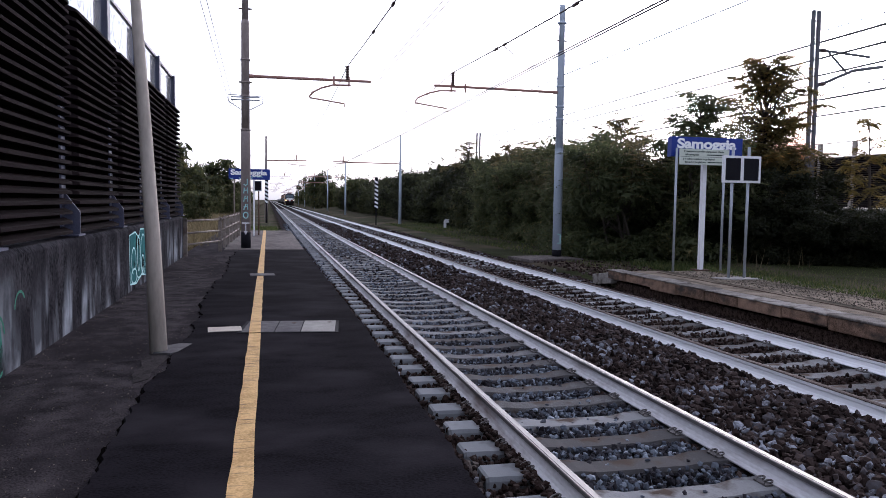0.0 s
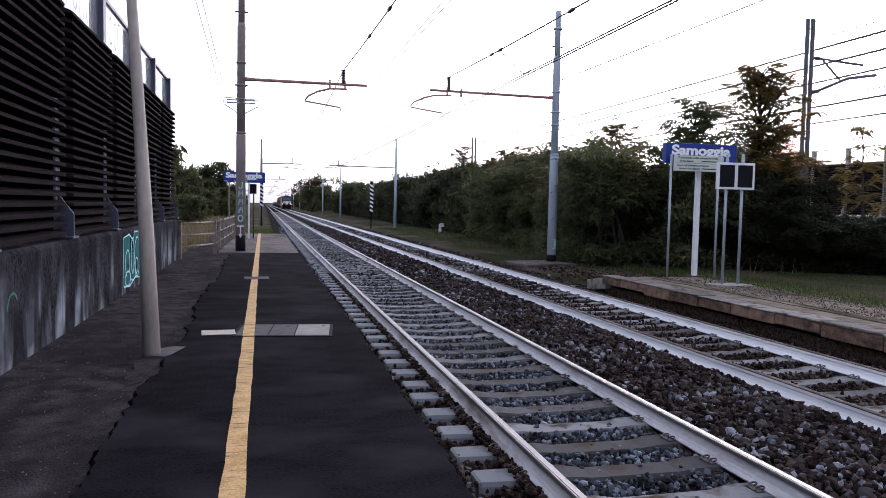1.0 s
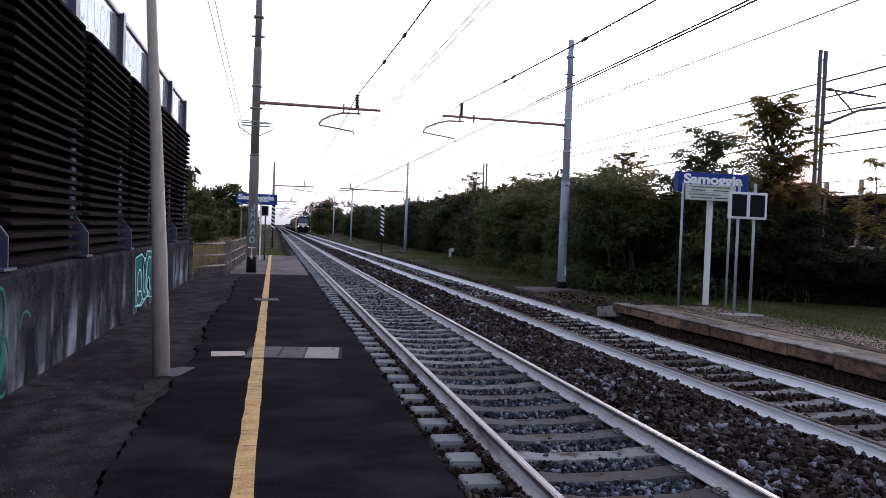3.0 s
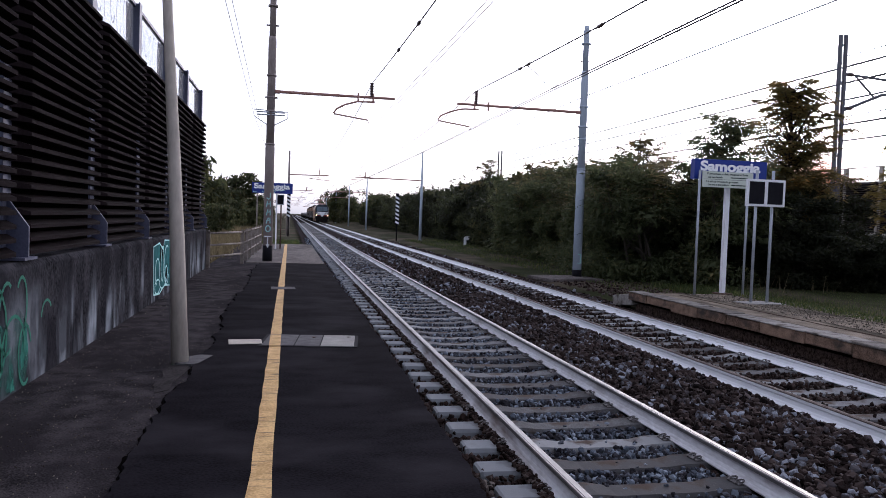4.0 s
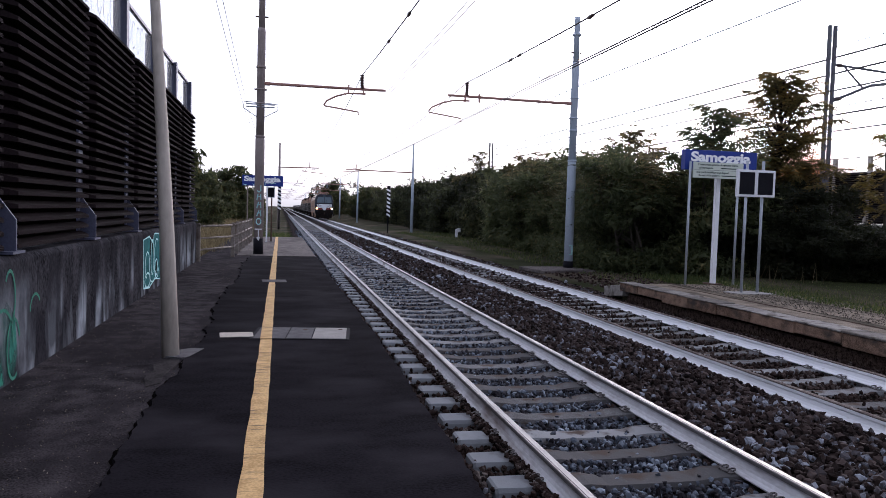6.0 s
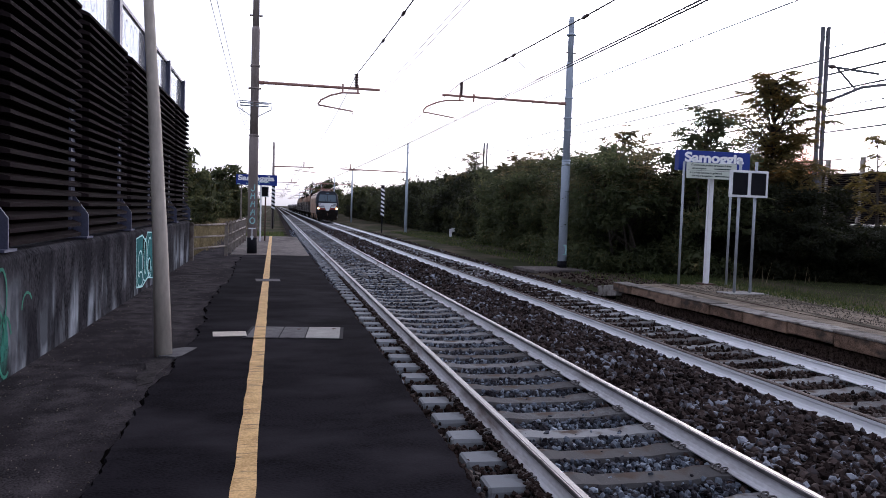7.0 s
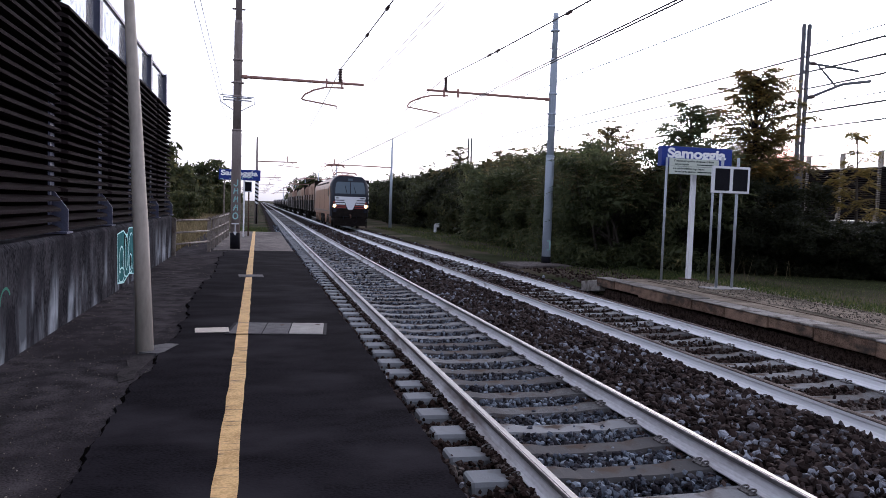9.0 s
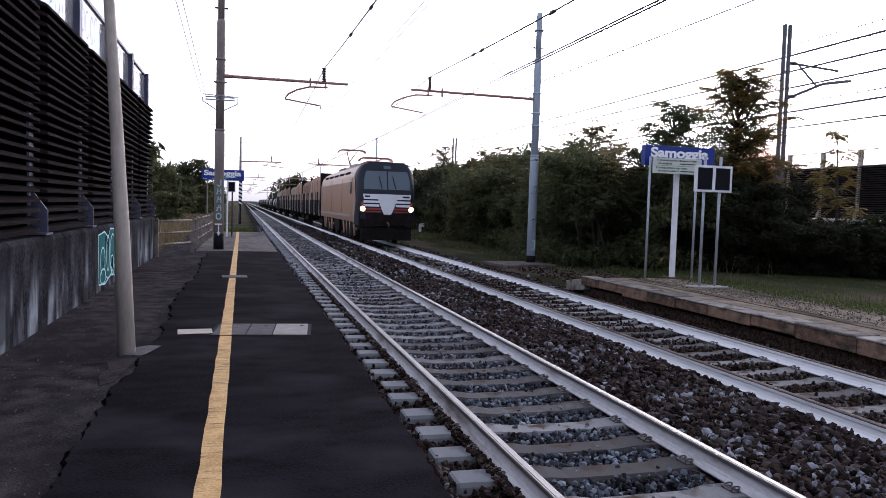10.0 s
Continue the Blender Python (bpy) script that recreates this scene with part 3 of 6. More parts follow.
def clip_mesh():
    """Sprung wire clips: two bowed loops on each side of the rail foot, on a small iron plate."""
    bm = bmesh.new()
    for s in (-1, 1):
        for y in (-0.045, 0.045):
            pts = [(s * (0.112 + 0.034 * math.cos(radians(q))), y + 0.028 * math.sin(radians(q)), 0.014 + 0.022 * math.sin(radians(q * 0.5)) ** 2) for q in range(-20, 300, 32)]
            tube(bm, pts, 0.0075, 6)
        box(bm, s * 0.115 - 0.03, s * 0.115 + 0.03, -0.075, 0.075, 0.0, 0.012)
    return mesh_of("fastening", bm, CLIP)


def sleeper_mesh():
    """Prestressed concrete sleeper: high rail seats, hollow middle, bevelled top."""
    bm = bmesh.new()
    secs = [(-1.2, -0.155, 0.10), (-1.18, -0.145, 0.115), (-0.95, -0.148, 0.12), (-0.5, -0.150, 0.12), (-0.35, -0.172, 0.105), (0.35, -0.172, 0.105), (0.5, -0.150, 0.12), (0.95, -0.148, 0.12), (1.18, -0.145, 0.115), (1.2, -0.155, 0.10)]
    rings = []
    for x, z, w in secs:
        rings.append([bm.verts.new((x, y, h)) for y, h in ((-w - 0.025, -0.34), (-w - 0.015, z - 0.03), (-w, z), (w, z), (w + 0.015, z - 0.03), (w + 0.025, -0.34))])
    for a, b in zip(rings, rings[1:]):
        for i in range(5):
            bm.faces.new((a[i], a[i + 1], b[i + 1], b[i]))
    bm.faces.new(rings[0][::-1])
    bm.faces.new(rings[-1])
    return mesh_of("sleeper", bm, SLEEPER)


def build_tracks():
    sm, cm = sleeper_mesh(), clip_mesh()
    for k, pair in enumerate(RAILS):
        tr = thing("railway_track", "railway track with white-painted rails on concrete sleepers", "railway track", 0, 0, 0, 0, "tracks through the station", "structure")
        for j, r in enumerate(pair):
            bm = bmesh.new()
            prism(bm, rail_profile(r, "web", k == 1), -12, 900)
            rail = part("rail", bm, RAIL_GREY if k == 0 else RAIL_WHITE, tr, "rail with dirty grey-painted web" if k == 0 else "rail with white-painted web")
            bm = bmesh.new()
            prism(bm, rail_profile(r, "head", k == 1), -12, 900)
            part("rail_head", bm, RAIL_SIDE if k else RAIL_HEAD, rail, "rust-brown edge of the rail head" if k else "worn grey steel rail head")
            bm = bmesh.new()
            prism(bm, rail_profile(r, "top", k == 1), -12, 900)
            part("running_surface", bm, RAIL_SIDE if k else RAIL_STEEL, rail, "dull brown running surface" if k else "bright polished steel running surface")
        n = 290
        for i in range(n):
            y = 0.12 + PITCH / 2 + PITCH * (i - 4)
            s = new("sleeper", sm)
            s.parent = tr
            s.matrix_basis = pose(CENTRES[k] + 0.012 * math.sin(i * 2.3), y + 0.018 * math.sin(i * 1.7 + k), 0.0, 0, 0, 0.7 * math.sin(i * 3.1))
            if 6 < i < 52:
                for r in pair:
                    c = new("fastening", cm)
                    c.parent = s
                    c.matrix_basis = pose(r - CENTRES[k], 0, -0.15, 0, 0, 6 * math.sin(i * 5.1 + r)) @ Matrix.Diagonal((1.0, 0.85, 0.9, 1))


build_ground()
build_ballast()

# ---- platform beside the camera ----
PZ = 0.25


def build_platform():
    bm = bmesh.new()
    box(bm, -2.2, 1.02, -8, 36.2, -0.5, PZ - 0.021)
    plat = structure("platform", bm, OLD_ASPHALT, "low station platform of old rough grey asphalt", "platform")
    # newer surfacing, a little proud, with a ragged edge
    bm = bmesh.new()
    r = random.Random(3)
    ys = [-8 + 0.06 * i for i in range(int(30.4 / 0.06) + 1)]
    lo, hi = [], []
    for y in ys:
        lo.append((-0.87 + 0.05 * math.sin(y * 0.9) + 0.09 * noise.noise((y * 1.7, 0, 0)) + 0.035 * noise.noise((y * 7, 3, 0)) + r.uniform(-0.008, 0.008), y))
        hi.append((1.075 + 0.05 * math.exp(-((y - 9) / 5) ** 2) + 0.012 * math.sin(y * 3.1) + r.uniform(-0.012, 0.012), y))
    top = [[bm.verts.new((x, y, PZ)) for x, y in s] for s in (lo, hi)]
    low = [[bm.verts.new((x + d, y, PZ - h)) for x, y in s] for s, d, h in ((lo, -0.012, 0.024), (hi, 0.015, 0.09))]
    for i in range(len(ys) - 1):
        bm.faces.new((top[0][i], top[1][i], top[1][i + 1], top[0][i + 1]))
        bm.faces.new((low[0][i], top[0][i], top[0][i + 1], low[0][i + 1]))
        bm.faces.new((top[1][i], low[1][i], low[1][i + 1], top[1][i + 1]))
    part("surfacing", bm, NEW_ASPHALT, plat, "newer dark asphalt strip with a ragged edge")
    bm = bmesh.new()
    inner = [bm.verts.new((x + 0.004, y, PZ - 0.0185)) for x, y in lo]
    outer = [bm.verts.new((x - 0.008 - 0.045 * max(0.0, noise.noise((y * 2.3, 7, 0)) + 0.15) - r.uniform(0, 0.008), y, PZ - 0.0185)) for x, y in lo]
    for i in range(len(lo) - 1):
        bm.faces.new((outer[i], inner[i], inner[i + 1], outer[i + 1]))
    part("crack", bm, BACKING, plat, "dark broken joint beside the newer asphalt")
    bm = bmesh.new()
    box(bm, -1.25, 1.06, 22.42, 36.2, -0.1, PZ - 0.003)
    part("end_paving", bm, OLD_PAVING, plat, "pale older paving of the platform end")
    # safety line
    bm = bmesh.new()
    ys = [-8 + 0.35 * i for i in range(127)]
    a = [bm.verts.new((-0.182 - 0.0008 * y + r.uniform(-0.006, 0.006), y, PZ + 0.004)) for y in ys if y < 36.15]
    b = [bm.verts.new((-0.058 - 0.0008 * y + r.uniform(-0.006, 0.006), y, PZ + 0.004)) for y in ys if y < 36.15]
    for i in range(len(a) - 1):
        bm.faces.new((a[i], b[i], b[i + 1], a[i + 1]))
    part("safety_line", bm, YELLOW, plat, "worn yellow painted safety line")
    for i in range(44):
        bm = bmesh.new()
        box(bm, 0.82, 1.055, -7.95 + i, -6.97 + i, -0.5, PZ - 0.09)
        part("kerb_block", bm, CONCRETE, plat)


def build_covers():
    t = thing("inspection_cover", "flush steel and concrete cable-duct cover in the platform", "duct cover", 0.28, 8.68, PZ)
    bm = bmesh.new()
    m = pose(0, 0, 0, 0, 0, -6)
    box(bm, -0.56, 0.55, -0.40, 0.40, 0.001, 0.006, m)
    part("frame", bm, BLACK, t, "dark steel frame")
    bm = bmesh.new()
    box(bm, -0.52, -0.17, -0.37, 0.37, 0.004, 0.011, m)
    part("panel", bm, COVER, t, "dark grey panel")
    bm = bmesh.new()
    box(bm, -0.472, -0.346, -0.38, 0.38, 0.011, 0.014)
    part("paint", bm, YELLOW, t, "yellow safety line painted across")
    bm = bmesh.new()
    box(bm, -0.155, 0.12, -0.37, 0.37, 0.004, 0.011, m)
    part("panel", bm, COVER, t, "dark grey panel")
    bm = bmesh.new()
    box(bm, 0.135, 0.51, -0.37, 0.37, 0.004, 0.012, m)
    part("panel", bm, CONCRETE, t, "paler grey panel")
    for px in (0.04, 0.46):
        bm = bmesh.new()
        tube(bm, [(px, 0.2, 0.011), (px, 0.2, 0.016)], 0.025, 10)
        part("lifting_eye", bm, RUST, t)
    t = thing("small_cover", "pale concrete cover slab set in the asphalt", "duct cover", -0.46, 8.62, PZ)
    bm = bmesh.new()
    box(bm, -0.19, 0.18, -0.15, 0.15, 0.0, 0.007, pose(0, 0, 0, 0, 0, 5))
    part("slab", bm, POLE_CONCRETE, t, "", 0.004)
    t = thing("small_cover", "worn flush cover slab crossing the yellow line", "duct cover", -0.1, 14.8, PZ)
    bm = bmesh.new()
    box(bm, -0.23, 0.24, -0.22, 0.22, 0.0, 0.012, pose(0, 0, 0, 0, 0, 3))
    part("slab", bm, COVER, t, "", 0.003)


def build_lamp_pole():
    t = thing("lamp_post", "leaning pale grey concrete lamp post on the platform", "lamp post", -1.025, 7.53, PZ - 0.02)
    bm = bmesh.new()
    tube(bm, [(0, 0, 0), (-0.05, 0.02, 1.2), (-0.105, 0.03, 2.2), (-0.18, 0.05, 3.4), (-0.36, 0.1, 6.8)], [0.083, 0.070, 0.059, 0.046, 0.034], 20)
    part("shaft", bm, POLE_CONCRETE, t)
    t = thing("concrete_pad", "broken pale concrete patch beside the lamp post", "concrete pad", -0.86, 7.62, PZ - 0.02)
    bm = bmesh.new()
    vs = [bm.verts.new((x, y, 0.022)) for x, y in ((-0.2, -0.2), (-0.04, -0.26), (0.02, -0.2), (0.12, 0.2), (0.0, 0.24), (-0.12, 0.14))]
    ext = bmesh.ops.extrude_face_region(bm, geom=[bm.faces.new(vs)])
    for v in ext["geom"]:
        if isinstance(v, bmesh.types.BMVert):
            v.co.z = -0.02
    part("slab", bm, COVER, t)
    t = thing("concrete_patch", "cracked grey repair patch in the old asphalt", "repair patch", -0.95, 6.9, PZ - 0.021)
    bm = bmesh.new()
    vs = [bm.verts.new((x, y, 0.008)) for x, y in ((-0.04, 0.62), (0.04, 0.40), (0.03, 0.12), (-0.02, -0.2), (0.0, -0.5), (-0.1, -0.62), (-0.16, -0.3), (-0.13, 0.0), (-0.18, 0.25), (-0.12, 0.5))]
    ext = bmesh.ops.extrude_face_region(bm, geom=[bm.faces.new(vs)])
    for v in ext["geom"]:
        if isinstance(v, bmesh.types.BMVert):
            v.co.z = -0.01
    part("slab", bm, REPAIR, t)


def build_plinth():
    bm = bmesh.new()
    prism(bm, [(-2.13, -0.4), (-2.13, 1.22), (-2.17, 1.27), (-2.80, 1.29), (-2.80, -0.4)], -8, 20.1)
    wall = structure("wall_plinth", bm, CONCRETE_WALL, "grey concrete retaining wall with white run-off streaks and dark stains", "wall", 0.01)
    bm = bmesh.new()
    prism(bm, [(-2.16, -0.4), (-2.16, 1.12), (-2.20, 1.17), (-2.60, 1.17), (-2.60, -0.4)], 20.1, 21.0)
    part("end_block", bm, CONCRETE_WALL, wall, "lower concrete end block")
    # graffiti lie flat on the face
    n = (1, 0, 0)
    g = thing("graffiti", "pale teal and white spray-painted graffiti on the concrete wall", "graffiti", -2.13, 13.2, 0.25)
    bm = bmesh.new()
    ring = [(-0.75, 0.10), (-0.8, 0.88), (-0.25, 0.92), (0.1, 0.80), (0.25, 0.95), (0.85, 0.93), (0.95, 0.10), (0.3, 0.16), (-0.2, 0.06)]
    bm.faces.new([bm.verts.new((0.003, y, z)) for y, z in ring])
    part("fill", bm, TEAL, g, "teal fill")
    bm = bmesh.new()
    ribbon(bm, [(0.003, y, z) for y, z in ring + ring[:1]], 0.028, n)
    for cy, cz, ry, rz, a0, a1 in ((-0.42, 0.45, 0.2, 0.22, -40, 250), (-0.4, 0.2, 0.25, 0.12, 0, 360), (0.05, 0.55, 0.14, 0.3, 0, 360), (0.5, 0.5, 0.26, 0.35, 60, 330), (0.45, 0.35, 0.14, 0.14, 0, 360), (0.1, 0.25, 0.3, 0.12, 180, 380)):
        ribbon(bm, [(0.005, y, z) for y, z in arc(cy, cz, ry, rz, a0, a1)], 0.030, n)
    part("outline", bm, TEAL_LIGHT, g, "pale outlines")
    g = thing("graffiti", "faded green spray-painted graffiti on the concrete wall", "graffiti", -2.13, 6.4, 0.25)
    bm = bmesh.new()
    for cy, cz, ry, rz, a0, a1, w in ((-0.2, 0.6, 0.16, 0.28, 60, 300, 0.03), (0.12, 0.68, 0.12, 0.22, -60, 140, 0.03), (-0.05, 0.3, 0.25, 0.3, 0, 200, 0.03), (0.2, 0.25, 0.15, 0.25, 20, 300, 0.03), (-0.5, 0.5, 0.3, 0.4, 0, 360, 0.03), (0.75, 0.5, 0.14, 0.14, 30, 180, 0.025), (-0.9, 0.4, 0.3, 0.35, 0, 300, 0.04)):
        ribbon(bm, [(0.003, y, z) for y, z in arc(cy, cz, ry, rz, a0, a1)], w, n)
    part("outline", bm, GREEN_SPRAY, g, "green outlines")
    bm = bmesh.new()
    bm.faces.new([bm.verts.new((0.002, y, z)) for y, z in ((-1.2, 0.0), (0.2, 0.0), (0.3, 0.2), (0.24, 0.52), (0.05, 0.66), (-0.1, 0.50), (-0.5, 0.62), (-1.2, 0.6))])
    part("fill", bm, GREEN_FADED, g, "faded green fill")


def slat_mesh(length, face, mat):
    """One louvre blade: tilted, tapered at both ends. face: +1 turns it to +x."""
    bm = bmesh.new()
    h = length / 2
    pts = [(0.0, -h, 0.042), (0.0, h, 0.042), (0.13, h - 0.16, 0.008), (0.13, -h + 0.16, 0.008)]
    top = [bm.verts.new((face * x, y, z + 0.010)) for x, y, z in pts]
    low = [bm.verts.new((face * x, y, z - 0.010 - (0.014 if x > 0.1 else 0.050))) for x, y, z in pts]
    bm.faces.new(top)
    bm.faces.new(low[::-1])
    for i in range(4):
        bm.faces.new((top[i], top[(i + 1) % 4], low[(i + 1) % 4], low[i]))
    return mesh_of("slat", bm, mat)


def build_noise_barrier(x, face, y_end, bays, z0, step, label, pale, graffiti):
    b = thing("noise_barrier", label, "noise barrier", x, 0, z0, 0, "", "structure")
    top, full = 2.73, 3.58
    sm = slat_mesh(step - 0.02, face, LOUVRE_PALE if pale else LOUVRE)
    post_mat = POLE_CONCRETE if pale else POST_BLUE
    bm = bmesh.new()
    box(bm, -0.1 * face - 0.09, -0.1 * face + 0.09, -0.012, 0.012, 0, full)
    for s in (-1, 1):
        box(bm, -0.1 * face + s * 0.09 - 0.008, -0.1 * face + s * 0.09 + 0.008, -0.09, 0.09, 0, full)
    post = mesh_of("post", bm, post_mat)
    bm = bmesh.new()
    prism(bm, [(face * 0.0, 0.02), (face * 0.17, 0.02), (face * 0.17, 0.28), (face * 0.0, 0.52)], -0.012, 0.012)
    box(bm, -0.05 * face - 0.2, -0.05 * face + 0.24, -0.15, 0.15, 0, 0.022)
    gus = mesh_of("gusset", bm, post_mat)
    # near-black sheet: the deep shade between the slats is put into its colour
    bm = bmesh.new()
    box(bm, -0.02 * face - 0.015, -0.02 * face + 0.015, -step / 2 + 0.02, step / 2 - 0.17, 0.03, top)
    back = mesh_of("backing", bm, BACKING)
    bm = bmesh.new()
    box(bm, -0.1 * face - 0.008, -0.1 * face + 0.008, -step / 2 + 0.1, step / 2 - 0.1, top + 0.05, full - 0.03)
    pane = mesh_of("pane", bm, PANE)
    bm = bmesh.new()
    box(bm, -0.1 * face - 0.03, -0.1 * face + 0.03, -step / 2, step / 2, full - 0.05, full)
    box(bm, -0.1 * face - 0.03, -0.1 * face + 0.03, -step / 2, step / 2, top, top + 0.05)
    rail = mesh_of("rail", bm, post_mat)

    def put(name, me, y, z=0.0, parent=b):
        o = new(name, me)
        o.parent = parent
        o.matrix_basis = pose(0, y, z)
        return o

    for i in range(bays + 1):
        y = y_end - step * i
        put("post", post, y)
        put("gusset", gus, y)
        if i == bays:
            break
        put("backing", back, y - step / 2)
        p = put("pane", pane, y - step / 2)
        p.visible_shadow = False
        put("rail", rail, y - step / 2)
        for k in range(24):
            put("slat", sm, y - step / 2, 0.05 + 0.1127 * k)
        if graffiti and i < 6:
            bm = bmesh.new()
            r = random.Random(i)
            for q in range(5):
                cy, cz = -0.8 + 0.36 * q, top + 0.42
                ribbon(bm, [(-0.1 * face + face * 0.010, yy, zz) for yy, zz in arc(cy, cz + r.uniform(-0.05, 0.05), r.uniform(0.1, 0.17), r.uniform(0.18, 0.28), r.uniform(0, 90), r.uniform(200, 400), 10)], 0.03, (face, 0, 0))
            tag = part("spray_tag", bm, GREY_SPRAY, p, "grey sprayed scrawl")


def build_railing():
    t = thing("railing", "weathered grey-brown steel tube railing at the platform's back edge", "railing", -1.33, 21.9, PZ - 0.02)

    def upright(x, y, name="post"):
        bm = bmesh.new()
        box(bm, x - 0.05, x + 0.05, y - 0.035, y + 0.035, 0, 0.95)
        tube(bm, [(x, y - 0.035, 0.95), (x, y + 0.035, 0.95)], 0.05, 14)
        part(name, bm, RAILING, t)

    for i in range(7):
        upright(0.03 * i, 1.5 * i)
    upright(-0.75, -1.9)
    for z in (0.30, 0.60, 0.92):
        bm = bmesh.new()
        tube(bm, [(0, 0, z), (0.18, 9.0, z)], 0.028, 10)
        part("rail", bm, RAILING, t)
        bm = bmesh.new()
        tube(bm, [(-0.75, -1.9, z), (0, 0, z)], 0.028, 10)
        part("rail", bm, RAILING, t)


build_platform()
build_covers()
build_lamp_pole()
build_plinth()
build_railing()

# ---- platform across the tracks ----
OZ = 0.22


def build_far_platform():
    bm = bmesh.new()
    box(bm, 7.95, 10.7, -10, 15.3, -0.5, OZ - 0.02)
    plat = structure("far_platform", bm, DIRT, "low opposite platform of worn gravelly paving", "platform")
    r = random.Random(5)
    y = -10.0
    while y < 15.2:
        ln = r.uniform(0.9, 1.15)
        bm = bmesh.new()
        box(bm, 7.60 + r.uniform(-0.01, 0.015), 7.96, y, min(y + ln - 0.015, 15.4), 0.035 + r.uniform(-0.03, 0.03), OZ + r.uniform(-0.008, 0.006))
        part("kerb_stone", bm, KERB, plat, "", 0.018)
        bm = bmesh.new()
        box(bm, 7.585 + r.uniform(-0.01, 0.01), 7.985 + r.uniform(-0.02, 0.02), y + 0.005, min(y + ln - 0.015, 15.4), OZ + 0.004, OZ + 0.03 + r.uniform(-0.012, 0.010))
        bmesh.ops.rotate(bm, cent=(7.78, y + ln / 2, OZ), matrix=Matrix.Rotation(radians(r.uniform(-0.8, 0.8)), 3, "Z") @ Matrix.Rotation(radians(r.uniform(-0.7, 0.7)), 3, "X"), verts=bm.verts[:])
        part("coping_slab", bm, COPING, plat, "", 0.012)
        bm = bmesh.new()
        box(bm, 7.76 + r.uniform(0, 0.05), 7.95, y, min(y + ln - 0.004, 15.3), -0.5, -0.02)
        part("footing_stone", bm, EARTH, plat)
        y += ln
    # a lengthwise joint behind the coping
    bm = bmesh.new()
    ys = [-10 + 0.5 * i for i in range(51)]
    a = [bm.verts.new((8.62 + 0.03 * math.sin(q * 0.7) + r.uniform(-0.012, 0.012), q, OZ - 0.016)) for q in ys]
    b = [bm.verts.new((8.70 + 0.03 * math.sin(q * 0.7) + r.uniform(-0.02, 0.02), q, OZ - 0.016)) for q in ys]
    for i in range(50):
        bm.faces.new((a[i], b[i], b[i + 1], a[i + 1]))
    part("joint", bm, EARTH, plat, "dark earth-filled joint along the paving")
    # the last stones have sunk towards the ground
    for x0, x1, y0, y1, sink, tilt in ((7.62, 7.97, 15.28, 16.25, 0.05, -8.0), (8.05, 8.9, 15.35, 16.1, 0.06, -9.0), (8.95, 10.3, 15.35, 15.9, 0.07, -11.0)):
        bm = bmesh.new()
        box(bm, x0, x1, y0, y1, -0.02 - sink, OZ + 0.02 - sink)
        bmesh.ops.rotate(bm, cent=(x0, y0, OZ - sink), matrix=Matrix.Rotation(radians(tilt), 3, "X"), verts=bm.verts[:])
        part("sunken_stone", bm, COPING if x0 < 8 else DIRT, plat, "tilted sunken end stone", 0.02)


def square_post(bm, x, y, z0, z1, w):
    box(bm, x - w / 2, x + w / 2, y - w / 2, y + w / 2, z0, z1)


def build_name_sign(x, y, z, w, h, legs, label, zb):
    t = thing("station_sign", label, "station sign", x, y, zb)
    z -= zb
    bm = bmesh.new()
    box(bm, -w / 2, w / 2, -0.09, 0.09, z - h, z)
    board = part("board", bm, SIGN_BLUE, t, "blue enamelled board", 0.006)
    lettering("Samoggia", h * 0.66, SIGN_WHITE, board, pose(-0.02, -0.094, z - h * 0.36, 90, 0, 0), "lettering", 0.012, 1.36)
    for dx, wd, mat, tall in legs:
        bm = bmesh.new()
        square_post(bm, dx, 0.0, 0.0, z - h + tall, wd)
        part("post", bm, mat, t, "", 0.008)
    bm = bmesh.new()
    box(bm, legs[0][0] - 0.16, legs[0][0] + 0.16, -0.16, 0.16, 0, 0.03)
    part("base_plate", bm, RUST, t)
    return t, z


